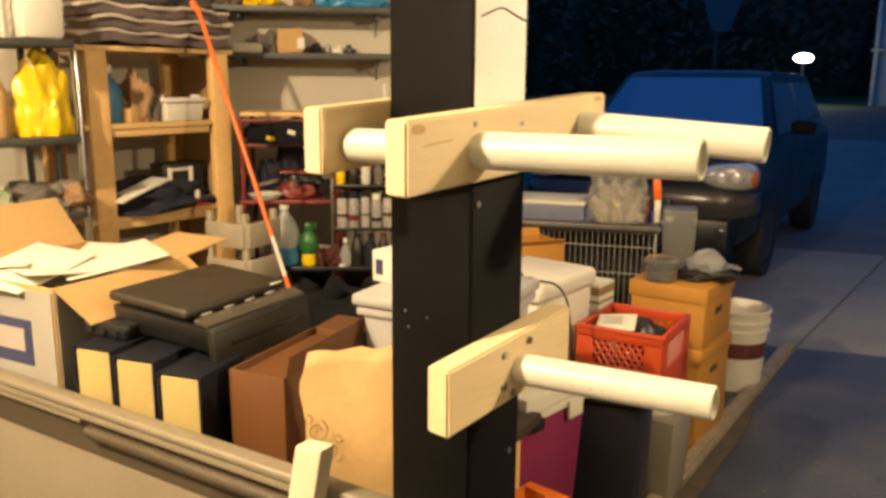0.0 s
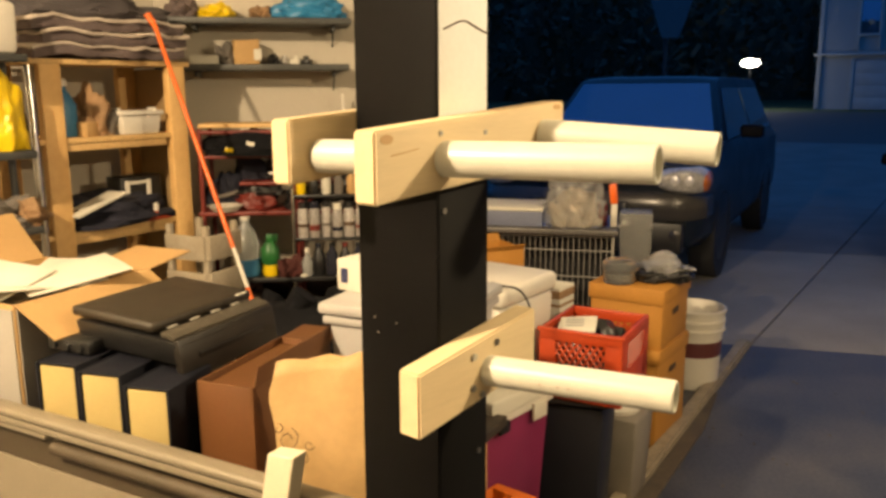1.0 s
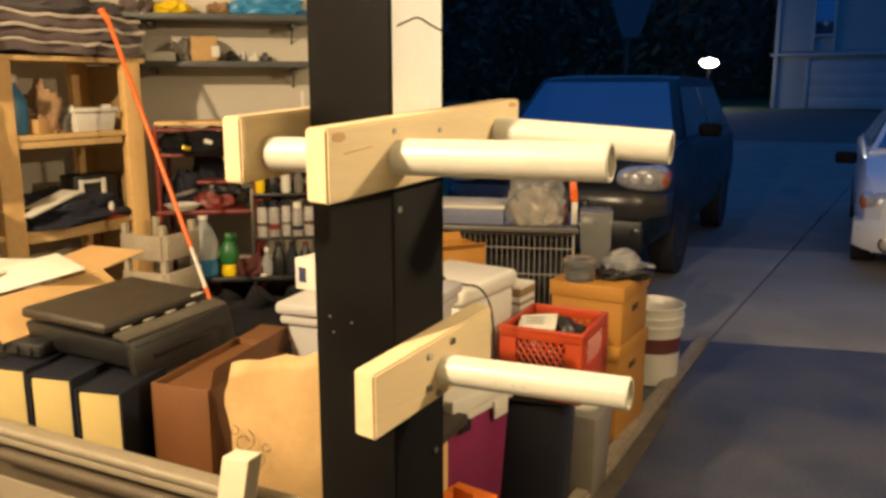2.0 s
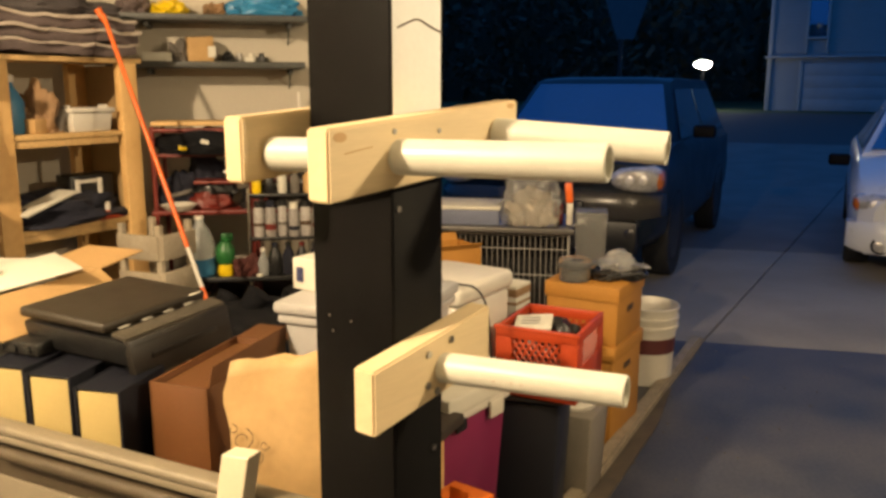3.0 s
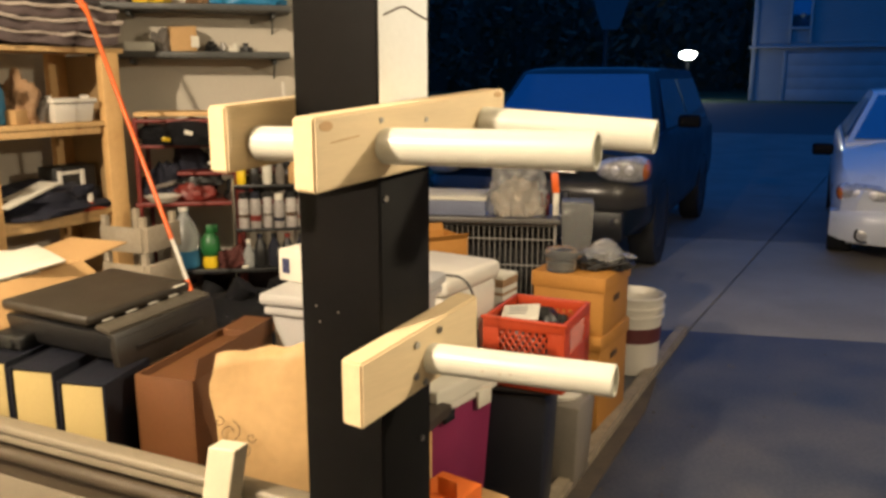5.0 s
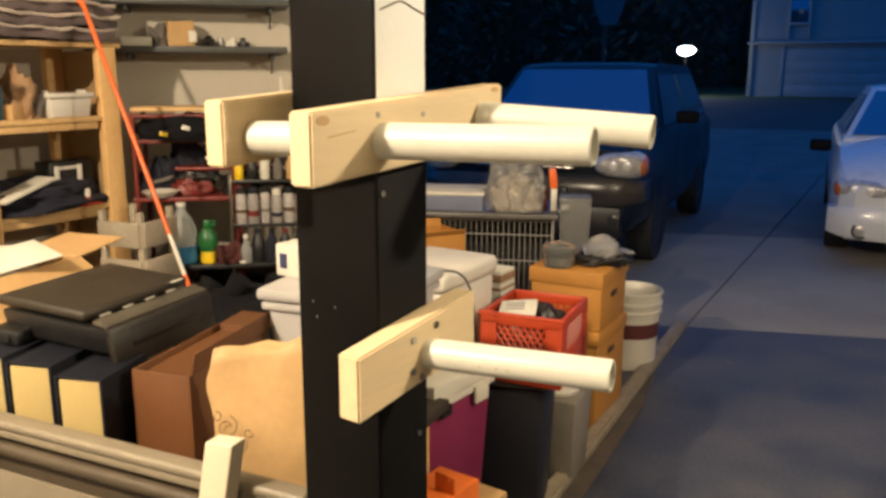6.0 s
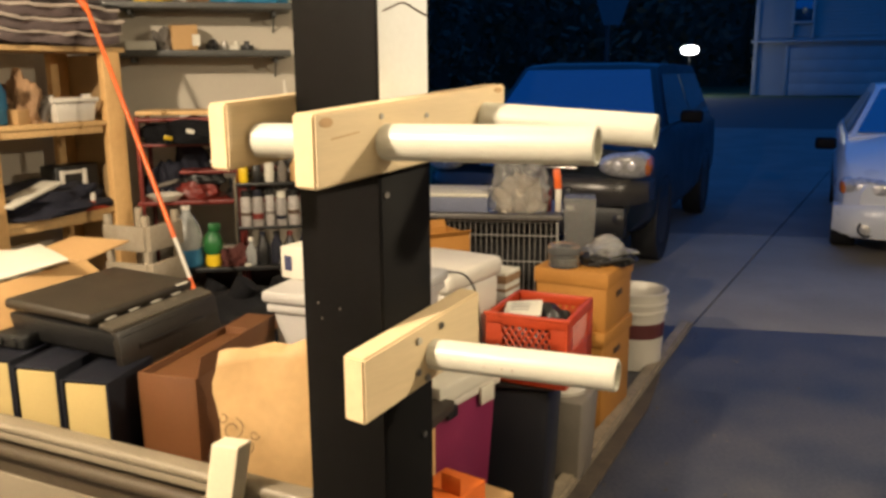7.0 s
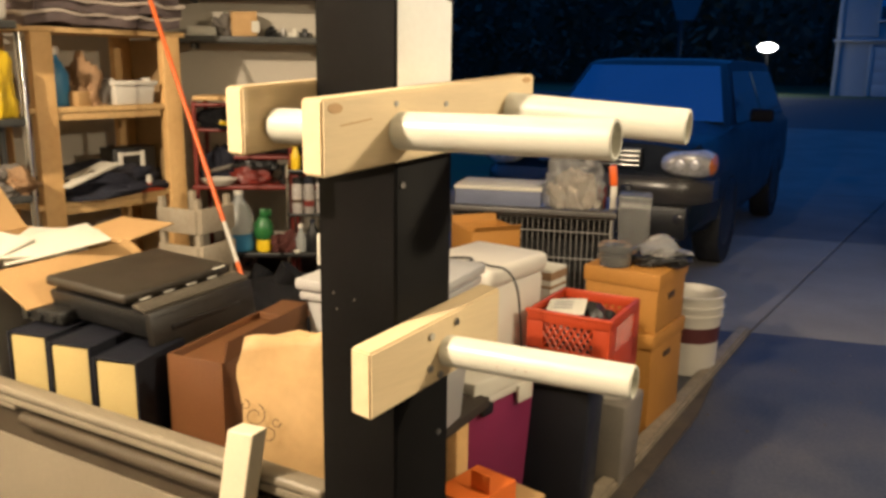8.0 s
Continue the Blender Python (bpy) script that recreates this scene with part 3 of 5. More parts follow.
for z in (0.30, 0.975, 1.330):
    part("shelf_board", box(0.355, 0.68, 0.020, (-0.165, 0.27, z), 0.002), PINE2, unit)
    part("shelf_rail", box(0.020, 0.46, 0.028, (-0.004, 0.27, z - 0.029), 0.002), PINE2, unit)
part("shelf_board", box(0.365, 0.72, 0.020, (-0.165, 0.27, 1.620), 0.002), PINE2, unit)
part("side_panel", box(0.285, 0.012, 1.30, (-0.165, 0.602, 0.31)), WOODP, unit)


def on_unit(x, y, z, turned=0):
    return UF @ pose(x, y, z, 0, 0, turned)


# folded moving blankets
for i in range(3):
    bl = thing("folded_blanket", "folded dark moving blanket with pale wavy bound edges", "blanket", on_unit(-0.13 + 0.012 * (i % 2), 0.265 + 0.02 * (i % 2), 1.646 + i * 0.050), "blankets on the shelving")
    for nm, mt, dz, gx, th in (("fold", CHAR, 0.0, 0.0, 0.034), ("bound_edge", LILAC, 0.0335, 0.016, 0.014)):
        bm = box(0.34 + gx, 0.66 - 0.03 * (i % 2) + gx, th, (0, 0, dz), 0.0045)
        bmesh.ops.subdivide_edges(bm, edges=[e for e in bm.edges if e.calc_length() > 0.2], cuts=22, use_grid_fill=True)
        for v in bm.verts:
            v.co.z += 0.017 * noise.noise(Vector((v.co.x * 5, v.co.y * 7, 3.0 + 0.35 * i))) + 0.009 * noise.noise(Vector((v.co.x * 11, v.co.y * 19, 7.0 + i)))
            v.co.x += 0.018 * noise.noise(Vector((v.co.y * 9, i * 2.0, dz * 40)))
        part(nm, bm, mt, bl)
bl = thing("blanket_heap", "dark grey blanket heaped on the folded ones", "blanket", on_unit(-0.14, 0.28, 1.785))
part("cloth", heap(0.32, 0.66, 0.115, (0, 0, 0), 0.35, 2), mat("slate_cloth", (0.075, 0.064, 0.066), 0.95, var=0.5, scale=14, bump=0.6, fine=300), bl)

wt = thing("white_tray", "small white plastic bin with a lip on the shelf", "bin", on_unit(-0.06, 0.385, 1.351))
part("tray", taper(0.14, 0.185, 0.075, 0.9, (0, 0, 0), 0.005), WHITEP, wt)
part("lip", box(0.155, 0.20, 0.018, (0, 0, 0.075), 0.004), WHITEP, wt)
for y in (-0.085, 0.085):
    part("handle", box(0.05, 0.012, 0.014, (0.02, y, 0.09), 0.003), WHITEP, wt)
jug = thing("blue_bottle", "blue plastic bottle with a white cap", "bottle", on_unit(-0.09, 0.105, 1.351))
part("bottle_body", lathe([(0.045, 0), (0.05, 0.01), (0.05, 0.12), (0.03, 0.16), (0.018, 0.175), (0.018, 0.19)]), BLUEP, jug)
part("cap", lathe([(0.022, 0.19), (0.022, 0.215), (0.018, 0.22)]), WHITEP, jug)
hp = thing("cloth_heap", "brown rumpled bag of odds and ends", "bag", on_unit(-0.10, 0.215, 1.351))
part("sack", heap(0.18, 0.15, 0.165, (0, 0, 0), 0.5, 5), BROWNISH, hp)
hp = thing("grey_pouch", "grey rumpled pouch on the shelf", "pouch", on_unit(-0.07, 0.275, 1.351))
part("sack", heap(0.10, 0.09, 0.12, (0, 0, 0), 0.4, 8), GREYISH, hp)
sm = thing("small_carton", "small tan carton on the shelf", "box", on_unit(-0.03, 0.165, 1.351, 12))
part("carton_body", box(0.05, 0.06, 0.055, (0, 0, 0), 0.002), CARD, sm)

nv = thing("navy_jacket", "folded navy cloth jacket lying on the shelf", "jacket", on_unit(-0.12, 0.26, 0.996))
part("cloth", heap(0.34, 0.56, 0.115, (0, 0, 0), 0.45, 11), NAVY, nv)
wp = thing("white_board", "flat white board lying on dark cloth", "board", on_unit(-0.02, 0.16, 1.083, 10) @ pose(0, 0, 0, 14, 0, 0))
part("sheet", box(0.10, 0.26, 0.012, (0, 0, 0), 0.003), PAPER, wp)
cr = thing("organizer_case", "black case with a pale frame standing on the shelf", "case", on_unit(-0.17, 0.455, 0.996))
part("case", box(0.10, 0.205, 0.172, (0, 0, 0), 0.006), BLACKP, cr)
for y, z0, z1 in ((-0.075, 0.03, 0.155), (0.030, 0.03, 0.155)):
    part("pale_bar", box(0.008, 0.020, z1 - z0, (0.054, y, z0), 0.002), WHITEP, cr)
part("pale_bar", box(0.008, 0.085, 0.018, (0.054, -0.0225, 0.062), 0.002), WHITEP, cr)
part("pale_bar", box(0.008, 0.085, 0.014, (0.054, -0.0225, 0.138), 0.002), WHITEP, cr)
rd = thing("red_tool", "red handled tool at the shelf's edge", "tool", on_unit(0.0, 0.40, 0.996))
part("grip", heap(0.05, 0.19, 0.03, (0, 0, 0), 0.5, 3), REDP, rd)
part("ferrule", lathe([(0.012, 0), (0.016, 0.02), (0.012, 0.04)], 12, (-0.01, 0.03, 0.028)), WHITEP, rd)
for y, mt in ((0.04, GREYISH), (0.12, BLACKP), (0.20, BROWNISH)):
    ob = thing("dark_bundle", "dark bundle stored on the low shelf", "bundle", on_unit(-0.14, y * 2, 0.321))
    part("sack", heap(0.24, 0.17, 0.28, (0, 0, 0), 0.4, y * 40), mt, ob)

# grey metal shelf and bright tube nearer along the wall
MF = turn(-1.93, 2.43, 0, 29.0)
ms = thing("metal_shelf", "dark grey metal shelf unit with bags and bottles", "shelf", MF)
for z in (0.62, 1.04, 1.30, 1.62):
    part("shelf_board", box(0.36, 0.54, 0.026, (-0.03, 0.17, z), 0.004), DARKSHELF, ms)
for x, y in ((-0.20, -0.09), (0.11, -0.09), (-0.20, 0.43), (0.0, 0.43)):
    part("upright", box(0.02, 0.02, 1.66, (x, y, 0), 0.002), DARKSHELF, ms)
tbx = thing("metal_tube", "bright chrome tube leaning on the shelving", "tube", pose(0, 0, 0))
part("shaft", pipe((-1.62, 2.80, 0.0), (-1.70, 2.92, 1.625), 0.014), CHROME, tbx)


def on_metal(x, y, z, turned=0):
    return MF @ pose(x, y, z, 0, 0, turned)


yb = thing("yellow_bag", "crinkled bright yellow plastic bag standing on a shelf", "bag", on_metal(0.05, 0.36, 1.327))
bm = heap(0.15, 0.19, 0.275, (0, 0, 0), 0.35, 14)
part("sack", bm, YELLOW, yb)
wb = thing("white_jug", "bright white plastic jug on the top shelf", "jug", on_metal(0.06, 0.36, 1.647))
part("jug_body", taper(0.12, 0.15, 0.17, 0.95, (0, 0, 0), 0.018), WHITEP, wb)
part("neck", lathe([(0.03, 0.17), (0.024, 0.20), (0.024, 0.23)], 16), WHITEP, wb)
for i, (y, h, mt, nm) in enumerate(((0.10, 0.19, PAPER, "white_bottle"), (0.20, 0.22, CARD, "tan_bottle"), (0.02, 0.20, WHITEP, "pale_bottle"))):
    b = thing(nm, "pale plastic bottle among others on the shelf", "bottle", on_metal(0.06, y, 1.327), "bottles on the shelf")
    part("bottle_body", lathe([(0.035, 0), (0.04, 0.012), (0.04, h * 0.65), (0.02, h * 0.85), (0.015, h)], 18), mt, b)
wr = thing("wire_rack", "small white wire rack on the top shelf", "rack", on_metal(0.05, 0.14, 1.647))
for k in range(5):
    part("bar", rod((0.03, -0.12, 0.02 + 0.036 * k), (0.03, 0.10, 0.02 + 0.036 * k), 0.006, 8), WHITEP, wr)
for y in (-0.12, 0.10):
    part("stile", rod((0.03, y, 0), (0.03, y, 0.18), 0.007, 8), WHITEP, wr)
for i, (y, sx, sz, mt) in enumerate(((0.33, 0.22, 0.10, GREYISH), (0.14, 0.16, 0.14, mat("sage_cloth", (0.30, 0.33, 0.22), 0.9, scale=14)), (0.43, 0.14, 0.075, BROWNISH))):
    h2 = thing("rag_pile", "rumpled rags lying on the metal shelf", "rags", on_metal(0.02, y, 1.067), "rags on the shelf")
    part("cloth", heap(0.24, sx, sz, (0, 0, 0), 0.5, 21 + i), mt, h2)
ob = thing("white_tin", "small round white tin on the metal shelf", "tin", on_metal(0.12, 0.24, 1.067))
part("tin_body", lathe([(0.035, 0), (0.036, 0.03), (0.034, 0.034)], 18), PAPER, ob)

# orange pole leaning in the corner
op = thing("orange_pole", "orange painted pole with a white tip, leaning in the corner", "pole", pose(0, 0, 0))
pt, pb = Vector((-1.368, 3.250, 1.795)), Vector((-0.935, 2.960, 0.745))
way = (pb - pt).normalized()
part("shaft", rod(pt, pt + way * 0.955, 0.0088, 14), ORANGE, op)
part("white_band", rod(pt + way * 0.955, pt + way * 1.115, 0.0082, 14), WHITEP, op, "white painted band")
part("end_grip", rod(pt + way * 1.115, pt + way * ((1.795 - 0.012) / -way.z), 0.0088, 14), ORANGE, op)
part("hook", rod(pt + Vector((-0.02, 0, 0.02)), pt + Vector((0.008, 0, -0.03)), 0.015, 10, r2=0.010), ORANGE, op)

# ---- back wall: dark shelves on brackets ----
KF = turn(-1.60, 3.72, 0, -15.0)       # x along the wall, y to the wall
for z, nm in ((1.608, "lower"), (1.815, "upper")):
    ds = thing("wall_shelf", "dark grey shelf board on metal brackets", "shelf", KF @ pose(0, 0, z), "dark wall shelves")
    part("shelf_board", box(0.87 if nm == "lower" else 0.90, 0.30, 0.030, (0.46, 0.11, 0), 0.006), DARKSHELF, ds)
    for x in (0.20, 0.83):
        part("bracket", box(0.018, 0.24, 0.024, (x, 0.13, -0.025), 0.002), DARKSHELF, ds)
        if x > 0.5:
            part("brace", rod((x, 0.07, -0.012), (x, 0.25, -0.13), 0.004, 8), DARKSHELF, ds)
for x in (0.20, 0.83):
    st = thing("shelf_standard", "dark slotted metal strip screwed to the wall", "shelf strip", KF @ pose(x, 0.256, 1.36))
    part("strip", box(0.032, 0.016, 0.75, (0, 0, 0), 0.002), DARKSHELF, st)
pole = thing("long_stick", "pale stick leaning against the wall by the shelves", "stick", pose(0, 0, 0))
part("shaft", rod((-0.742, 3.90, 1.10), (-0.785, 4.02, 1.50), 0.008, 8), WHITEP, pole)
part("lower_end", rod((-0.742, 3.90, 1.10), (-0.63, 3.60, 0.0), 0.008, 8), WHITEP, pole)


def on_dark(x, z=1.6375, y=0.10, turned=0):
    return KF @ pose(x, y, z, 0, 0, turned)


sl = thing("slim_carton", "slim cream carton lying on the dark shelf", "box", on_dark(0.235))
part("carton_body", box(0.13, 0.12, 0.042, (0, 0, 0), 0.003), PAPER, sl)
for x, w, h, mt, nm, lab in ((0.335, 0.10, 0.10, GREYISH, "dark_pouch", "dark rumpled pouch on the shelf"), (0.545, 0.05, 0.045, BLACKP, "black_part", "small black fitting on the shelf")):
    ob = thing(nm, lab, "pouch", on_dark(x))
    part("sack", heap(w, 0.12, h, (0, 0, 0), 0.4, x * 9), mt, ob)
cb = thing("tan_carton", "tan carton with crushed top on the dark shelf", "box", on_dark(0.42, turned=8))
part("carton_body", crumple(box(0.11, 0.13, 0.115, (0, 0, 0), 0.003), 0.012, 12, 2), CARD, cb)
part("paper_label", box(0.035, 0.002, 0.05, (0.048, -0.072, 0.02)), PAPER, cb)
for x, mt in ((0.60, STEEL), (0.655, PAPER), (0.70, BLACKP)):
    ob = thing("small_fitting", "small metal fitting lying on the dark shelf", "fitting", on_dark(x, turned=x * 90), "fittings on the shelf")
    bm = box(0.055, 0.05, 0.026, (0, 0, 0), 0.005)
    rod((0, 0, 0.026), (0, 0, 0.043), 0.013, 12, bm)
    part("casting", bm, mt, ob)
for x, w, h, mt, lab in ((0.30, 0.16, 0.07, YELLOW, "folded yellow and white gloves on the upper shelf"), (0.50, 0.10, 0.06, BROWNISH, "brown bundle on the upper shelf"), (0.72, 0.34, 0.10, TEAL, "teal blue tarpaulin folded on the upper shelf"), (0.14, 0.14, 0.09, CHAR, "dark cloth on the upper shelf")):
    ob = thing("folded_bundle", lab, "bundle", on_dark(x, 1.8455, 0.09), "bundles on the upper shelf")
    part("cloth", heap(w, 0.18, h, (0, 0, 0), 0.4, x * 31), mt, ob)

# ---- red tool rack under the dark shelves ----
RFM = turn(-1.30, 3.48, 0, -10.0)
rr = thing("red_tool_rack", "red metal shelf rack crowded with tools and cans", "rack", RFM)
for x in (0.0, 0.40, 0.72):
    part("upright", rod((x, 0, 0), (x, 0, 1.36), 0.010, 10), REDM, rr)
    part("upright", rod((x, 0.25, 0), (x, 0.25, 1.36), 0.010, 10), REDM, rr)
for z in (0.52, 0.985, 1.10):
    part("tray", box(0.76, 0.27, 0.018, (0.36, 0.125, z), 0.004) if z != 1.10 else box(0.42, 0.20, 0.014, (0.36, 0.15, 1.11), 0.003), REDM, rr)
part("cross_bar", rod((0, 0, 1.345), (0.72, 0, 1.345), 0.009, 10), REDM, rr)
part("top_board", box(0.74, 0.22, 0.018, (0.36, 0.14, 1.362), 0.003), PINE2, rr)
part("upper_tray", box(0.74, 0.24, 0.012, (0.36, 0.125, 1.232), 0.003), REDM, rr)
cv = thing("black_tool_bag", "long black cloth tool bag lying on the rack", "bag", RFM @ pose(0.28, 0.05, 1.2445))
part("sack", heap(0.54, 0.20, 0.108, (0, 0, 0), 0.3, 4), SACKM, cv)
for x, z, mt in ((-0.15, 0.020, YELLOW), (-0.06, 0.045, PAPER)):
    part("tag", box(0.034, 0.008, 0.018, (x, -0.097, z), 0.003, rot=(0, 14, 0)), mt, cv, "small pale tag")
pw = thing("power_tool", "red and black power tool on the rack tray", "tool", RFM @ pose(0.22, 0.10, 1.0035))
part("tool_body", heap(0.17, 0.12, 0.075, (0, 0, 0), 0.4, 6), REDM, pw)
part("handle", heap(0.20, 0.09, 0.045, (0.02, 0, 0.060), 0.4, 7), BLACKP, pw)
for k, (x, y, z, w, h) in enumerate(((0.42, 0.06, 1.0035, 0.13, 0.09), (0.56, 0.08, 1.0035, 0.16, 0.095), (0.08, 0.17, 1.0035, 0.16, 0.13), (0.33, 0.19, 1.1245, 0.20, 0.08), (0.62, 0.10, 1.2385, 0.18, 0.10), (0.12, 0.18, 0.539, 0.20, 0.15), (0.20, 0.20, 1.0035, 0.20, 0.19), (0.66, 0.16, 1.0035, 0.16, 0.2))):
    dk = thing("dark_tool", "dark worn tool lying among others on the red rack", "tool", RFM @ pose(x, y, z), "tools on the red rack")
    part("housing", heap(w, 0.13, h, (0, 0, 0), 0.6, 61 + k), [BLACKP, GREYISH, NAVY, BLACKP][k % 4], dk)
    part("grip", rod((-w * 0.3, -0.05, h * 0.35), (w * 0.35, -0.055, h * 0.55), 0.010, 10), [REDM, BLACKP, GREYISH, STEEL][k % 4], dk)
dh = thing("white_dish", "round white dish on the red tray", "dish", RFM @ pose(0.09, 0.02, 1.0035))
part("bowl", lathe([(0.05, 0), (0.075, 0.022), (0.078, 0.026), (0.070, 0.026), (0.045, 0.008)], 26), WHITEP, dh)
jg = thing("water_jug", "clear gallon jug with blue liquid in its base", "jug", RFM @ pose(0.172, 0.0, 0.72))
part("jug_body", lathe([(0.055, 0.075), (0.062, 0.09), (0.062, 0.14), (0.045, 0.19), (0.02, 0.225), (0.018, 0.245)], 20), JARG, jg)
part("liquid", lathe([(0.055, 0), (0.062, 0.012), (0.062, 0.074)], 20), BLUEP, jg)
part("cap", lathe([(0.021, 0.245), (0.021, 0.262)], 16), WHITEP, jg)
sd1 = thing("low_cabinet", "dark low cabinet under the tool rack", "cabinet", RFM @ pose(0.40, 0.10, 0))
part("cabinet_body", box(0.62, 0.40, 0.515, (0, 0.03, 0), 0.006), BLACKP, sd1)
part("cabinet_top", box(0.64, 0.42, 0.02, (0, 0.03, 0.70), 0.004), BLACKP, sd1)
part("cabinet_back", box(0.62, 0.02, 0.185, (0, 0.23, 0.515), 0.004), BLACKP, sd1)
gb = thing("green_bottle", "green plastic spray bottle with a yellow base", "bottle", RFM @ pose(0.278, -0.02, 0.72))
part("bottle_body", lathe([(0.03, 0.05), (0.042, 0.07), (0.04, 0.12), (0.02, 0.15)], 18), GREEN, gb)
part("base", lathe([(0.032, 0), (0.036, 0.02), (0.03, 0.05)], 18), YELLOW, gb)
part("spray_head", box(0.05, 0.022, 0.035, (0.01, 0, 0.15), 0.006), GREEN, gb)
SLEEVE = mat("printed_sleeve", (0.34, 0.32, 0.30), 0.45, c2=(0.16, 0.14, 0.13), scale=45, bump=0.05)
SLEEVE2 = mat("pale_sleeve", (0.42, 0.40, 0.37), 0.45, c2=(0.24, 0.21, 0.20), scale=60, bump=0.05)
cols = [SLEEVE2, SLEEVE, SLEEVE2, SLEEVE, SLEEVE2, SLEEVE2, SLEEVE]
marks = [INK, REDM, GREYISH, NAVY, INK, REDM, GREYISH]
crng = random.Random(11)
for k in range(7):
    h = crng.uniform(0.94, 1.06)
    r = crng.uniform(0.0225, 0.0250)
    can = thing("spray_can", "spray can with a printed sleeve standing on the rack", "can", RFM @ pose(0.425 + 0.0505 * k + crng.uniform(-0.001, 0.001), -0.02 + crng.uniform(0, 0.02), 0.885, 0, 0, crng.uniform(0, 90)), "cans on the rack")
    part("can_body", lathe([(r - 0.001, 0), (r, 0.004), (r, 0.118 * h), (r * 0.8, 0.128 * h), (r * 0.7, 0.130 * h)], 16), cols[k], can)
    part("cap", lathe([(r * 0.8, 0.130 * h), (r * 0.8, 0.152 * h), (r * 0.6, 0.157 * h)], 14), [BLACKP, NAVY, BLACKP, PAPER, BLACKP, GREYISH, BLACKP][k], can)
    z0 = crng.uniform(0.03, 0.06)
    part("band", lathe([(r + 0.0004, z0 * h), (r + 0.0004, (z0 + crng.uniform(0.010, 0.028)) * h)], 16), marks[k], can)
wsh = thing("wire_shelf", "dark wire shelf holding spray cans", "shelf", RFM @ pose(0.58, 0.03, 0))
part("tray", box(0.40, 0.12, 0.014, (0, 0, 0.870), 0.003), BLACKP, wsh)
for x in (-0.195, 0.195):
    part("leg", rod((x, -0.055, 0), (x, -0.055, 1.10), 0.008, 8), CHROME, wsh)
    part("leg", rod((x, 0.055, 0), (x, 0.055, 1.10), 0.008, 8), CHROME, wsh)
part("upper_tray", box(0.40, 0.12, 0.014, (0, 0, 1.060), 0.003), BLACKP, wsh)
for k in range(6):
    can = thing("paint_bottle", "small paint bottle on the wire shelf", "bottle", RFM @ pose(0.42 + 0.055 * k, 0.0, 1.074), "bottles on the wire shelf")
    part("bottle_body", lathe([(0.018, 0), (0.021, 0.006), (0.021, 0.06 + 0.01 * (k % 3)), (0.011, 0.085), (0.010, 0.10)], 14), [YELLOW, BLACKP, PAPER, GREYISH, CARD, BLACKP][k], can)
    part("cap", lathe([(0.012, 0.10), (0.012, 0.118)], 12), [BLACKP, PAPER, REDP][k % 3], can)
for k in range(5):
    bt = thing("oil_bottle", "dark bottle standing on the low cabinet", "bottle", RFM @ pose(0.49 + 0.058 * k, -0.03, 0.72), "bottles on the cabinet")
    part("bottle_body", lathe([(0.024, 0), (0.027, 0.006), (0.027, 0.085), (0.012, 0.115), (0.011, 0.125)], 14), [BLACKP, NAVY, BLACKP, NAVY, BLACKP][k], bt)
    part("cap", lathe([(0.013, 0.125), (0.013, 0.14)], 12), [NAVY, BLACKP, REDM, BLACKP, REDM][k], bt)
gl = thing("red_rag", "crumpled dark red rag on the low cabinet", "rag", RFM @ pose(0.372, -0.035, 0.72))
part("cloth", heap(0.105, 0.08, 0.075, (0, 0, 0), 0.6, 71), mat("dark_red_rag", (0.075, 0.014, 0.010), 0.85, var=0.4, scale=15, bump=0.4), gl)
cbt = thing("clear_bottle", "small clear plastic bottle beside the red rag", "bottle", RFM @ pose(0.440, -0.045, 0.72))
part("bottle_body", lathe([(0.022, 0), (0.025, 0.006), (0.025, 0.060), (0.010, 0.092), (0.009, 0.105)], 16), JARG, cbt)
part("cap", lathe([(0.011, 0.105), (0.011, 0.120), (0.008, 0.122)], 12), WHITEP, cbt)
wd = thing("water_ring", "small white ring fitting on the low cabinet", "fitting", RFM @ pose(0.425, -0.070, 0.72))
part("ring", lathe([(0.012, 0), (0.015, 0.003), (0.015, 0.010), (0.012, 0.012)], 16), PAPER, wd)
ctn = thing("wooden_crate", "pale slatted wooden crate stacked beside the shelving", "crate", turn(-1.245, 3.30, 0, 20))
for z in (0.02, 0.20, 0.38, 0.56, 0.70, 0.85):
    part("slat", box(0.20, 0.016, 0.10, (0, -0.10, z), 0.003), GREYW, ctn)
    part("slat", box(0.016, 0.20, 0.10, (0.11, 0.008, z), 0.003), GREYW, ctn)
for x, y in ((-0.09, -0.085), (0.094, -0.085), (0.094, 0.09), (-0.09, 0.09)):
    part("corner_post", box(0.024, 0.024, 0.99, (x, y, 0), 0.002), GREYW, ctn)
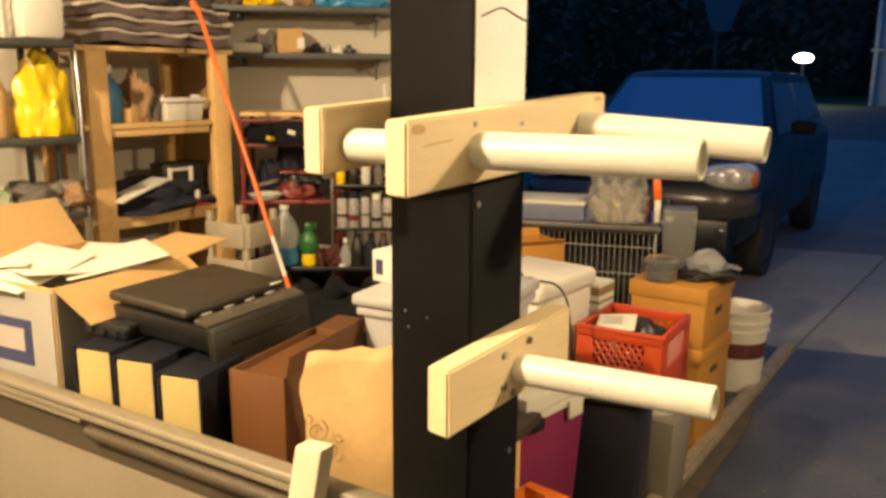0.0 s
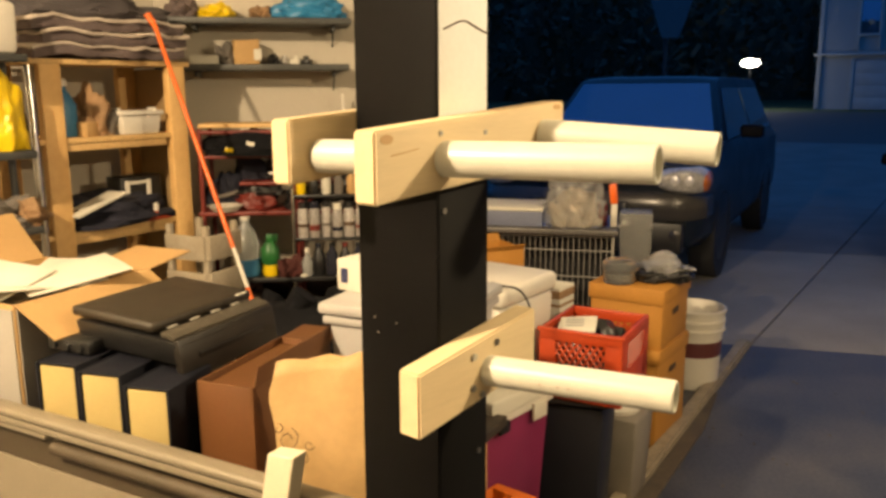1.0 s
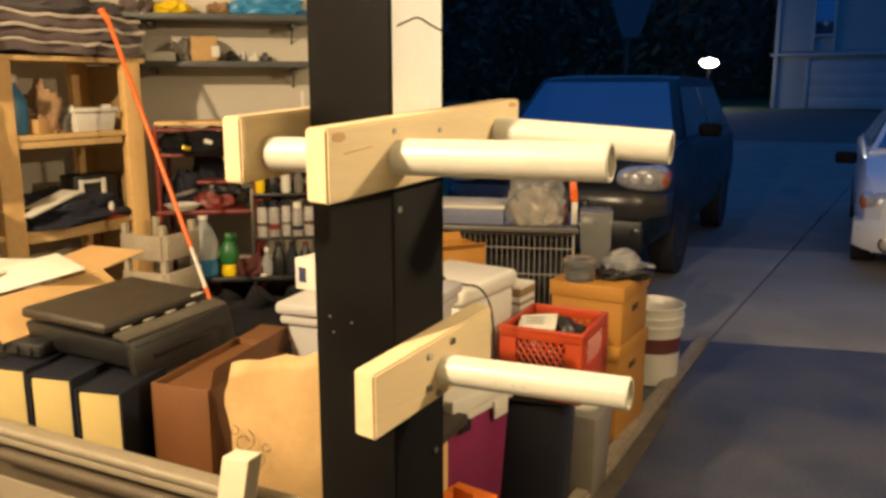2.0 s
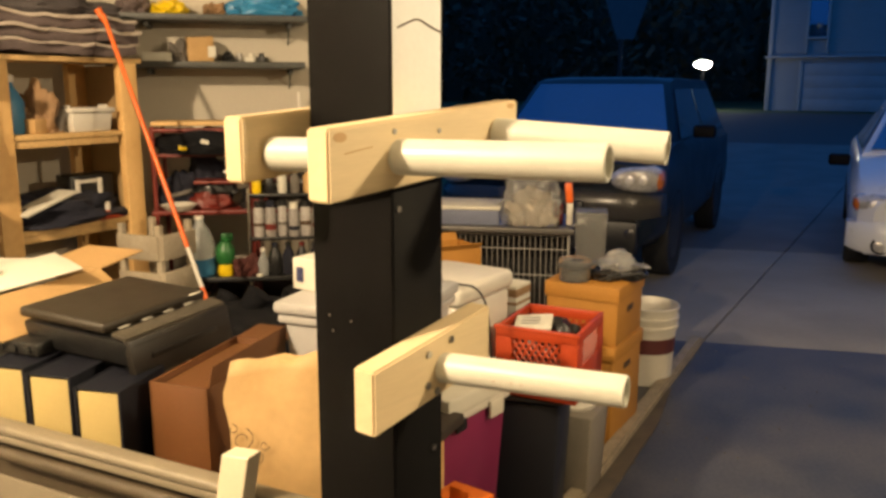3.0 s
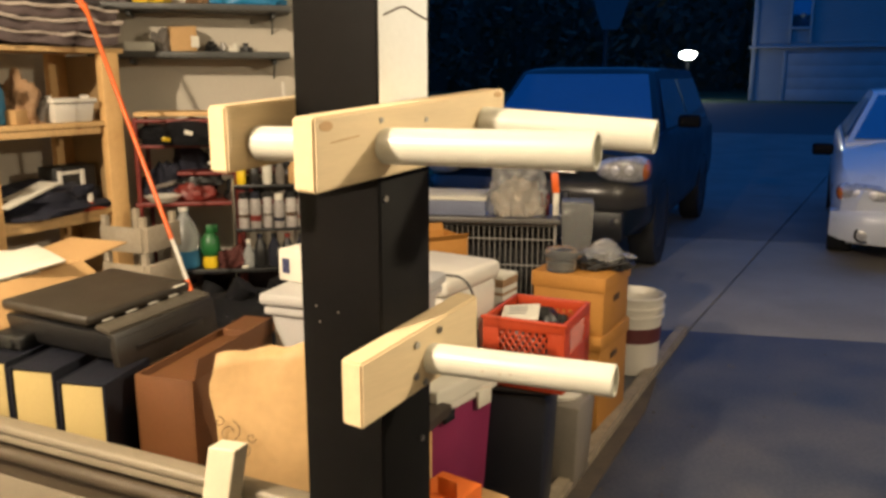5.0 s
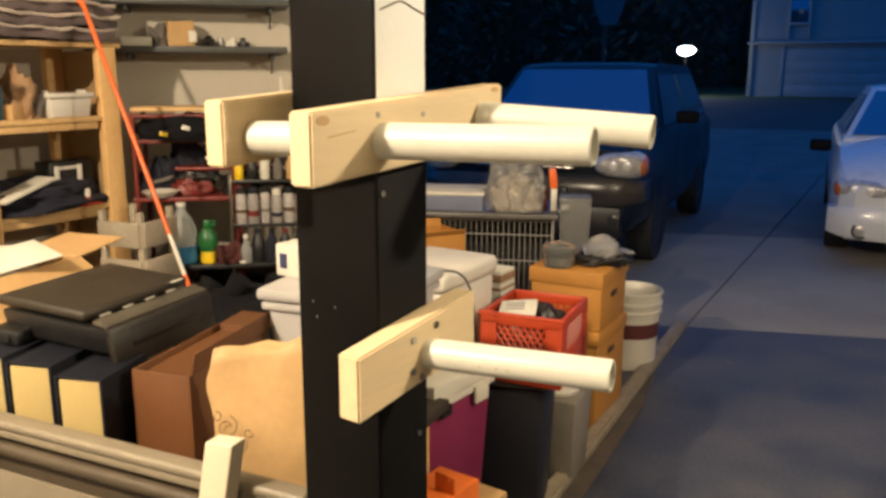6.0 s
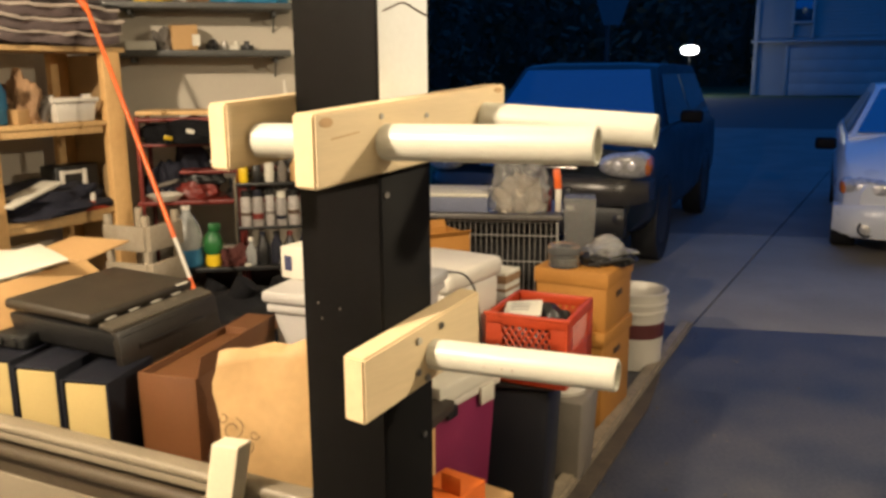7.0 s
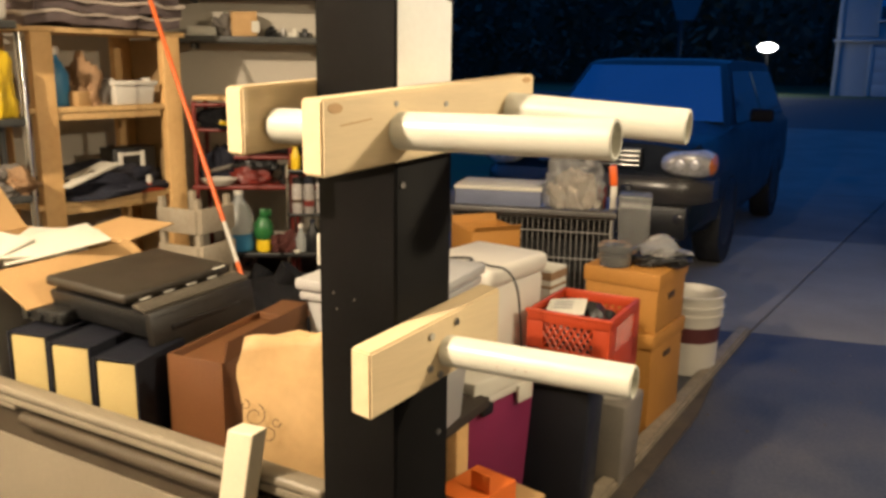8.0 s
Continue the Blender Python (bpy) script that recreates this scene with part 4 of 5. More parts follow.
# sacks take the blackest cloth to imitate the shadow they stand in
for k, (x, y, sx, sy, sz) in enumerate(((-0.70, 2.70, 0.36, 0.30, 0.80), (-0.47, 2.95, 0.34, 0.32, 0.80), (-0.90, 3.05, 0.22, 0.26, 0.70))):
    bg = thing("black_sack", "black cloth sack standing below the rack, blackened for the shade there", "sack", pose(x, y, 0, 0, 0, 20 * k), "black sacks on the floor")
    bm = taper(sx, sy, sz, 1.05, (0, 0, 0), 0.06)
    bmesh.ops.subdivide_edges(bm, edges=[e for e in bm.edges if e.calc_length() > 0.15], cuts=9, use_grid_fill=True)
    for v in bm.verts:
        f = min(1, max(0, v.co.z / 0.1))
        v.co += noise.noise_vector(v.co * 7 + Vector((k * 3, 0, 0))) * 0.035 * f
    part("cloth", bm, SACKM, bg)
    part("tie", rod((-0.03, 0, sz - 0.03), (0.03, 0.01, sz + 0.045), 0.03, 10, r2=0.045), SACKM, bg)

# ---- the pile beside the door opening ----
# wire cage on a stand with clear sheeting
CF = turn(0.30, 4.20, 0, 8.0)
cg = thing("wire_cage", "long galvanised wire cage with a metal tray top", "cage", CF)
for x in (-0.62, 0.25):
    for y in (-0.22, 0.22):
        part("corner_rod", rod((x, y, 0), (x, y, 0.83), 0.005, 8), WIRE, cg)
for k in range(34):
    x = -0.62 + 0.87 * k / 33
    part("upright_wire", rod((x, -0.22, 0.05), (x, -0.22, 0.828), 0.0017, 5), WIRE, cg)
for z in (0.05, 0.25, 0.45, 0.624, 0.753, 0.822):
    part("cross_wire", rod((-0.62, -0.222, z), (0.25, -0.222, z), 0.0026, 6), WIRE, cg)
for k in range(9):
    y = -0.22 + 0.055 * k
    part("upright_wire", rod((0.25, y, 0.05), (0.25, y, 0.828), 0.0017, 5), WIRE, cg)
part("floor_tray", box(0.87, 0.44, 0.03, (-0.185, 0, 0.02), 0.004), BLACKP, cg)
part("tray_top", box(0.91, 0.50, 0.016, (-0.185, 0, 0.842), 0.004), TRAYM, cg, "dull grey sheet top")
part("tray_rim", box(0.92, 0.012, 0.026, (-0.185, -0.254, 0.834), 0.004), TRAYM, cg)
# plain black sheet near the back of the cage
part("dark_back_sheet", box(0.85, 0.02, 0.72, (-0.185, 0.19, 0.06)), BLACKP, cg)
bx = thing("flat_carton", "flat blue-grey carton lying on the cage top", "box", CF @ pose(-0.30, -0.05, 0.859))
part("carton_body", box(0.42, 0.30, 0.075, (0, 0, 0), 0.004), mat("blue_grey_card", (0.16, 0.18, 0.26), 0.6, scale=6), bx)
part("lid_edge", box(0.43, 0.31, 0.018, (0, 0, 0.075), 0.004), PAPER, bx)
fb = thing("plastic_sack", "clear crinkled plastic sack of odds and ends", "bag", CF @ pose(0.06, -0.12, 0.859))
bm = heap(0.30, 0.22, 0.245, (0, 0, 0), 0.35, 31, 0.14)
part("sack", bm, FILM, fb)
part("content", heap(0.22, 0.16, 0.16, (0, 0, 0.004), 0.5, 33), mat("pale_content", (0.50, 0.42, 0.33), 0.8, scale=18), fb)
kn = thing("utility_knife", "orange and white cutter standing on the cage top", "knife", CF @ pose(0.245, -0.12, 0.859))
part("blade_cover", box(0.030, 0.022, 0.11, (0.006, 0, 0), 0.004), WHITEP, kn)
part("grip", box(0.036, 0.030, 0.10, (0, 0, 0.11), 0.008, rot=(0, -6, 0)), ORANGE, kn)
rc = thing("red_can", "small red can beside the cutter", "can", CF @ pose(0.195, -0.10, 0.859))
part("can_body", lathe([(0.022, 0), (0.024, 0.005), (0.024, 0.10), (0.020, 0.105)], 16), REDM, rc)
fs = thing("plastic_sheet_box", "cloudy plastic bin beside the wire cage", "bin", CF @ pose(0.355, -0.17, 0.68))
part("bin_body", taper(0.155, 0.18, 0.265, 0.9, (0, 0, 0), 0.012), CLOUDY, fs)
part("support", box(0.14, 0.17, 0.68, (0, 0, -0.68), 0.004), BLACKP, fs)

# brown carton in front of the cage
cx = carton("open_brown_carton", "open brown cardboard carton in front of the cage", turn(-0.065, 3.72, 0.62, 62), 0.225, 0.235, 0.200, CARDY, (("l", 0.035, 25), ("r", 0.03, 40)))
lowb = thing("carton_stack", "closed brown carton under the open one", "box", turn(-0.065, 3.72, 0, 62))
part("carton_body", box(0.25, 0.26, 0.615, (0, 0, 0), 0.004), CARD, lowb)
part("tape", box(0.05, 0.258, 0.002, (0, 0, 0.6155)), BROWNISH, lowb)

# white cooler with a cable on top
co = thing("white_cooler", "white plastic cooler with a rounded lid", "cooler", turn(-0.030, 2.70, 0.42, 32))
part("cooler_body", taper(0.27, 0.34, 0.44, 0.92, (0, 0, 0), 0.02), WHITEP, co)
part("cooler_lid", box(0.29, 0.36, 0.065, (0, 0, 0.438), 0.022, 3), WHITEP, co)
cst = thing("grey_crate", "grey plastic crate under the cooler", "crate", turn(-0.030, 2.70, 0, 32))
part("crate_body", taper(0.34, 0.40, 0.415, 0.94, (0, 0, 0), 0.01), GREYISH, cst)
cable = thing("black_cable", "thin black cable looping over the cooler", "cable", pose(0, 0, 0))
tube("cord", [(-0.12, 2.56, 0.930), (-0.06, 2.53, 0.928), (-0.03, 2.56, 0.928), (0.0, 2.50, 0.931), (0.05, 2.49, 0.930), (0.085, 2.47, 0.885), (0.095, 2.46, 0.80), (0.103, 2.45, 0.70), (0.105, 2.44, 0.60)], 0.0035, BLACKP, cable)
tube("loop", [(-0.13, 2.60, 0.930), (-0.07, 2.61, 0.932), (-0.05, 2.56, 0.934), (-0.09, 2.53, 0.932), (-0.12, 2.55, 0.930)], 0.0035, BLACKP, cable)
sp = thing("printed_carton", "small white carton with brown printing", "box", turn(0.185, 2.98, 0.62, 30))
part("carton_body", box(0.11, 0.12, 0.205, (0, 0, 0), 0.003), PAPER, sp)
part("print_band", box(0.112, 0.122, 0.03, (0, 0, 0.165), 0.002), BROWNISH, sp)
part("print_band", box(0.112, 0.122, 0.012, (0, 0, 0.135), 0.002), BROWNISH, sp)
sup = thing("dark_carton", "dark carton under the printed one", "box", turn(0.185, 2.98, 0, 30))
part("carton_body", box(0.20, 0.22, 0.62, (0, 0, 0), 0.004), BLACKP, sup)

# orange-red milk crate on a black bin
mc = thing("milk_crate", "orange-red plastic milk crate holding papers and black tools", "crate", turn(0.306, 2.675, 0.548, 24))
CW, CD, CH = 0.272, 0.30, 0.228
for nm, w, d, x, y in (("wall", CW, 0.012, 0, -CD / 2), ("wall", CW, 0.012, 0, CD / 2), ("wall", 0.012, CD - 0.012, -CW / 2 + 0.006, 0), ("wall", 0.012, CD - 0.012, CW / 2 - 0.006, 0)):
    for z, h in ((0.0, 0.113), (0.192, 0.036)):
        part("band", box(w, d, h, (x, y, z), 0.003), REDP, mc)
    for q in (-0.5, 0.5):
        part("stile", box(0.055 if w > d else w, 0.012 if w > d else 0.055, CH - 0.06, (x + q * (w - 0.055) if w > d else x, y if w > d else y + q * (d - 0.055), 0.035), 0.002), REDP, mc)
    L = max(w, d)
    for k in range(10):
        q = (-0.5 + (k + 0.5) / 10) * (L - 0.05)
        for sgn in (-1, 1):
            o = 0.028 * sgn
            p0 = (x + q - o, y, 0.110) if w > d else (x, y + q - o, 0.110)
            p1 = (x + q + o, y, 0.195) if w > d else (x, y + q + o, 0.195)
            lim = L / 2 - 0.03
            if w > d and max(abs(p0[0]), abs(p1[0])) < lim or w < d and max(abs(p0[1]), abs(p1[1])) < lim:
                part("lattice_rib", rod(p0, p1, 0.0042, 5), REDP, mc)
part("crate_floor", box(CW - 0.01, CD - 0.01, 0.01, (0, 0, 0.0)), REDP, mc)
part("rim", box(CW + 0.014, 0.018, 0.012, (0, -CD / 2, 0.219), 0.003), REDP, mc)
ck = thing("black_tools", "black cables and tools filling the milk crate", "tools", turn(0.306, 2.675, 0.559, 24))
part("tangle", heap(0.24, 0.25, 0.212, (0, 0, 0), 0.35, 41), BLACKP, ck)
cp = thing("white_sheet", "folded white printed sheet lying on the crate", "paper", turn(0.245, 2.640, 0.770, 10) @ pose(0, 0, 0, 6, -4, 0))
part("sheet", crumple(box(0.12, 0.13, 0.006, (0, 0, 0), 0.001), 0.004, 10, 3), PAPER, cp)
for k in range(3):
    part("print_line", box(0.06, 0.006, 0.001, (-0.01, -0.02 + 0.025 * k, 0.0075)), mat("grey_print", (0.3, 0.3, 0.3), 0.7), cp)
kb = thing("black_bin", "tall black plastic bin under the milk crate", "bin", turn(0.225, 2.72, 0, 14))
bm = taper(0.30, 0.34, 0.53, 0.86, (0, 0, 0), 0.035)
part("bin_body", bm, mat("black_navy_plastic", (0.010, 0.011, 0.018), 0.5, var=0.3, scale=8, bump=0.15), kb)
part("bin_rim", box(0.315, 0.355, 0.014, (0, 0, 0.531), 0.006), BLACKP, kb)

# magenta tote with a grey lid
tt = thing("magenta_tote", "magenta plastic tote with a pale lid", "tote", turn(-0.06, 2.40, 0.215, 36))
part("tote_body", taper(0.26, 0.36, 0.37, 0.88, (0, 0, 0), 0.015), MAGENTA, tt)
part("tote_lid", box(0.28, 0.38, 0.03, (0, 0, 0.368), 0.008), WHITEP, tt)
part("latch", box(0.012, 0.05, 0.035, (0.145, -0.08, 0.345), 0.004), BLACKP, tt)
part("latch", box(0.012, 0.07, 0.055, (0.145, 0.10, 0.335), 0.004), PAPER, tt)
part("plinth", box(0.22, 0.31, 0.213, (0, 0, -0.215), 0.004), BLACKP, tt)
bk = thing("paper_bundle", "bundle of pale papers lying on the tote", "paper", turn(-0.03, 2.38, 0.614, 36))
part("sheaf", crumple(box(0.22, 0.27, 0.05, (0, 0, 0), 0.004), 0.006, 14, 3), PAPER, bk)
og = thing("orange_carton", "bright orange carton with a white label", "box", turn(-0.005, 2.02, 0, 35))
part("carton_body", box(0.13, 0.18, 0.47, (0, 0, 0), 0.004), ORANGEP, og)
part("paper_label", box(0.05, 0.002, 0.10, (0.02, -0.0915, 0.34)), PAPER, og)
part("flap", box(0.06, 0.004, 0.05, (0.03, -0.02, 0.47), 0.001), ORANGEP, og)
tn = thing("tan_carton", "plain tan carton on the floor", "box", turn(0.10, 2.10, 0, 35))
part("carton_body", box(0.11, 0.12, 0.40, (0, 0, 0), 0.004), CARD, tn)

# grey bin with a white lid in front of the stacked boxes
gy = thing("grey_bin", "cloudy grey plastic bin with a white lid", "bin", turn(0.450, 3.02, 0, 26))
part("bin_body", taper(0.19, 0.22, 0.335, 0.86, (0, 0, 0), 0.015), mat("cloudy_plastic", (0.26, 0.23, 0.19), 0.4, scale=6), gy)
part("bin_lid", lathe([(0.085, 0.337), (0.088, 0.352), (0.070, 0.368), (0.03, 0.372)], 24, (-0.015, 0, 0)), WHITEP, gy)

# two stacked lidded file boxes
for i, (z, h) in enumerate(((0.0, 0.45), (0.452, 0.255))):
    fbx = thing("file_box", "tan cardboard file box with a deep lid", "box", turn(0.600, 3.600, z, 30 - 2 * i), "stacked file boxes")
    part("box_body", box(0.315, 0.36, h - 0.02, (0, 0, 0), 0.004), CARDY, fbx)
    part("box_lid", box(0.332, 0.378, 0.065, (0, 0, h - 0.065), 0.005), CARDY, fbx)
    part("hand_hole", box(0.004, 0.085, 0.028, (0.1580, 0.0, h - 0.135), 0.002), INK, fbx)
jr = thing("clear_tub", "round clear plastic tub with a lid on the file box", "tub", pose(0.492, 3.51, 0.709))
part("tub_body", lathe([(0.062, 0), (0.066, 0.005), (0.069, 0.058), (0.072, 0.060)], 28), CLOUDY, jr)
part("tub_lid", lathe([(0.074, 0.060), (0.075, 0.064), (0.070, 0.092), (0.066, 0.096), (0.02, 0.097)], 28), CLOUDY, jr)
part("content", lathe([(0.050, 0.006), (0.054, 0.040)], 24), GREYISH, jr)
pk = thing("clear_packaging", "clear domed plastic packaging with black parts round it", "packaging", pose(0.690, 3.57, 0.709))
bm = lathe([(0.078, 0.030), (0.076, 0.060), (0.066, 0.090), (0.046, 0.115), (0.018, 0.126), (0.004, 0.127)], 26)
crumple(bm, 0.006, 22)
part("dome", bm, FILM, pk, "shiny clear plastic dome")
part("film", crumple(box(0.21, 0.16, 0.006, (0.02, 0, 0.052), 0.002), 0.030, 13, 5), FILM, pk, "crinkled clear sheet")
part("black_part", heap(0.13, 0.12, 0.060, (-0.055, -0.03, 0.0), 0.4, 52), BLACKP, pk)
part("black_part", heap(0.12, 0.13, 0.050, (0.055, -0.02, 0.0), 0.5, 55), BLACKP, pk)
part("black_strap", crumple(box(0.19, 0.022, 0.010, (0.0, -0.085, 0.018), 0.003, rot=(0, -9, 0)), 0.008, 15, 4), BLACKP, pk)

# white bucket on the floor
bu = thing("paint_bucket", "white plastic bucket with ribbed rim and dark label", "bucket", pose(0.985, 4.235, 0))
part("bucket_body", lathe([(0.128, 0), (0.132, 0.004), (0.146, 0.30), (0.156, 0.302), (0.156, 0.318), (0.147, 0.32), (0.148, 0.345), (0.157, 0.347), (0.157, 0.362), (0.149, 0.365), (0.150, 0.40), (0.158, 0.402), (0.158, 0.415), (0.150, 0.417), (0.146, 0.412), (0.140, 0.33)], 36), WHITEP, bu)
part("label_band", lathe([(0.1405, 0.175), (0.1445, 0.255)], 36), mat("maroon_print", (0.12, 0.03, 0.03), 0.5), bu, "dark maroon label band")
part("bail_handle", rod((-0.158, 0, 0.33), (-0.166, 0, 0.33), 0.012, 12), STEEL, bu)


# ---- vehicles ----
def loft(sections, bm=None, caps=True):
    bm = bm or bmesh.new()
    rings = [[bm.verts.new(p) for p in s] for s in sections]
    n = len(rings[0])
    for a, b in zip(rings, rings[1:]):
        for i in range(n):
            bm.faces.new((a[i], a[(i + 1) % n], b[(i + 1) % n], b[i]))
    if caps:
        bm.faces.new(rings[0][::-1])
        bm.faces.new(rings[-1])
    return bm


def body_ring(y, w, zb, zs, crown=0.03):
    half = [(w * 0.90, zb), (w * 0.985, zb + 0.10), (w, zb + 0.45 * (zs - zb)), (w * 0.985, zs - 0.09), (w * 0.93, zs - 0.02), (w * 0.6, zs + crown * 0.6)]
    return [(x, y, z) for x, z in half] + [(0, y, zs + crown)] + [(-x, y, z) for x, z in half[::-1]]


def slab_quad(p, thick, bm=None):
    """A pane through four corners, with thickness."""
    bm = bm or bmesh.new()
    p = [Vector(q) for q in p]
    n = (p[1] - p[0]).cross(p[3] - p[0]).normalized() * thick
    a = [bm.verts.new(q) for q in p]
    b = [bm.verts.new(q + n) for q in p]
    bm.faces.new(a[::-1]), bm.faces.new(b)
    for i in range(4):
        bm.faces.new((a[i], a[(i + 1) % 4], b[(i + 1) % 4], b[i]))
    return bm


def vehicle(name, label, category, m, paint, W, stations, cabin, wheels, wheel_r, lamp, bumper, mirrors):
    """A car. Local x is across, y runs back from the nose, z up. cabin: cowl y, top front y, top rear y, rear y, sill z, roof z, top half-width."""
    c = thing(name, label, category, m)
    hw = W / 2
    part("body", loft([body_ring(y, w * hw, zb, zs, cr) for y, w, zb, zs, cr in stations]), paint, c)
    y0, y1, y2, y3, zs, zr, tw = cabin
    sec = []
    for y, z, w in ((y0, zs, hw * 0.90), (y1, zr - 0.03, tw), (y1 + 0.25, zr, tw), (y2 - 0.2, zr, tw), (y2, zr - 0.03, tw), (y3, zs, hw * 0.90)):
        base = hw * 0.93
        sec.append([(base, y, zs - 0.06), (w, y, z), (w * 0.6, y, z + 0.02), (-w * 0.6, y, z + 0.02), (-w, y, z), (-base, y, zs - 0.06)])
    part("cabin", loft(sec), paint, c)
    d = Vector((0, y1 - y0, zr - 0.03 - zs))
    f = lambda s, k: Vector((s * (hw * 0.84 * (1 - k) + (tw - 0.06) * k), y0 + d.y * k - 0.012, zs + d.z * k + 0.02))
    part("windscreen", slab_quad([f(-1, 0.05), f(1, 0.05), f(1, 0.93), f(-1, 0.93)], -0.008), CARGLASS, c, "dark glass reflecting the evening sky")
    for s in (-1, 1):
        g = lambda y, k: Vector((s * (hw * 0.915 * (1 - k) + tw * k + 0.006), y, zs + (zr - zs - 0.03) * k))
        ym = y1 + (y2 - y1) * 0.42
        for ya, yb, yc, yd in ((y0 + 0.22, ym, ym, y1 + 0.06), (ym + 0.07, y3 - 0.25, y2 - 0.08, ym + 0.07)):
            part("side_window", slab_quad([g(ya, 0.06), g(yb, 0.06), g(yc, 0.88), g(yd, 0.88)], 0.006 * s), CARGLASS, c)
        for wy in wheels:
            wh = part("wheel", lathe([(wheel_r * 0.62, -0.09), (wheel_r * 0.96, -0.10), (wheel_r, -0.075), (wheel_r, 0.075), (wheel_r * 0.96, 0.10), (wheel_r * 0.62, 0.09)], 36), TYRE, c)
            wh.matrix_local = pose(s * (hw - 0.10), wy, wheel_r, 0, 90, 0)
            rim = part("rim", lathe([(wheel_r * 0.60, -0.092), (wheel_r * 0.56, -0.06), (wheel_r * 0.2, -0.085), (wheel_r * 0.2, 0.085), (wheel_r * 0.56, 0.06), (wheel_r * 0.60, 0.092)], 30), mat("dull_rim", (0.045, 0.045, 0.045), 0.5, 0.4), wh)
        lx, lz, lw, lh, ly = lamp
        bm = bmesh.new()
        bmesh.ops.create_uvsphere(bm, u_segments=28, v_segments=16, radius=0.5)
        for v in bm.verts:
            q = v.co
            q.x, q.y, q.z = [math.copysign(min(0.5, abs(t) * 1.18), t) for t in q]
            v.co = Vector((q.x * lw, q.y * 0.20 + q.x * s * 0.12, q.z * lh * (1 + 0.3 * s * q.x)))
        hl = part("headlight", bm, LENS, c)
        hl.matrix_local = pose(s * lx, ly, lz)
        for k in (-0.12, 0.16):
            rf = part("reflector", lathe([(0.030, 0), (0.036, 0.010), (0.030, 0.018), (0.012, 0.022)], 20), LAMPB, hl)
            rf.matrix_local = pose(s * k * lw, -0.090 + k * 0.12, 0, 90, 0, 0)
        am = bmesh.new()
        bmesh.ops.create_uvsphere(am, u_segments=18, v_segments=10, radius=0.5)
        for v in am.verts:
            v.co = Vector((v.co.x * lw * 0.26, v.co.y * 0.20, v.co.z * lh * 0.92))
        part("indicator", am, AMBER, c, "amber indicator lens").matrix_local = pose(s * (lx + lw * 0.42), ly + 0.07, lz - 0.005)
        mz, my = mirrors
        bm = box(0.19, 0.08, 0.11, (0, 0, 0), 0.03, 3)
        mir = part("mirror", bm, mat("mirror_housing", (0.006, 0.006, 0.007), 0.75, var=0.3, spec=0.1), c)
        mir.matrix_local = pose(s * (hw + 0.10), my, mz)
    bz, bhh, bmat, by = bumper
    secs = []
    for k in range(21):
        x = hw * 1.01 * (k / 10 - 1)
        q = abs(x) / hw
        yy = by + 0.05 * q * q + 0.14 * q ** 9
        zz = 0.5 * bhh * (1 - 0.25 * q ** 6)
        zc = bz + bhh / 2
        secs.append([(x, yy + 0.02, zc - zz), (x, yy, zc - zz * 0.7), (x, yy - 0.012, zc), (x, yy, zc + zz * 0.7), (x, yy + 0.02, zc + zz), (x, yy + 0.22, zc + zz), (x, yy + 0.22, zc - zz)])
    bm = loft(secs)
    part("bumper", bm, bmat, c)
    return c


tm = turn(0.60, 6.318, -0.004, 24.0)
truck = vehicle("suv", "dark blue sport utility vehicle parked on the drive", "car", tm, TRUCKP, 1.76,
                ((0.02, 0.88, 0.42, 0.98, 0.02), (0.10, 0.96, 0.36, 1.02, 0.03), (0.50, 1.0, 0.32, 1.05, 0.035), (1.15, 1.0, 0.30, 1.09, 0.03), (3.0, 1.0, 0.30, 1.10, 0.0), (4.05, 1.0, 0.34, 1.08, 0.0), (4.25, 0.94, 0.42, 1.02, 0.0)),
                (1.10, 1.66, 3.85, 4.2, 1.06, 1.60, 0.62), (0.86, 3.40), 0.36, (0.725, 0.868, 0.34, 0.185, 0.05), (0.56, 0.21, BUMPER, -0.08), (1.10, 1.42))
part("grille", box(0.80, 0.05, 0.15, (0, -0.01, 0.81), 0.012), BLACKP, truck)
for k in range(4):
    part("grille_bar", box(0.78, 0.012, 0.012, (0, -0.042, 0.83 + 0.034 * k), 0.003), CHROME, truck)
part("lower_apron", box(1.50, 0.10, 0.24, (0, 0.02, 0.32), 0.03), BLACKP, truck)
for s in (-1, 1):
    part("fog_light", lathe([(0.035, 0), (0.04, 0.012), (0.025, 0.02)], 20), BUMPER, truck).matrix_local = pose(s * 0.70, -0.03, 0.47, 90, 0, 0)
    part("bumper_guard", box(0.07, 0.05, 0.10, (s * 0.33, -0.105, 0.60), 0.012), BLACKP, truck)
part("plate", box(0.30, 0.012, 0.10, (0, -0.10, 0.60), 0.004), PAPER, truck, "pale number plate with a plain bar")
part("bumper_mark", box(0.17, 0.003, 0.022, (0.33, -0.0905, 0.505), 0.001), PAPER, truck)

wm = turn(3.86, 6.24, -0.004, 24.0)
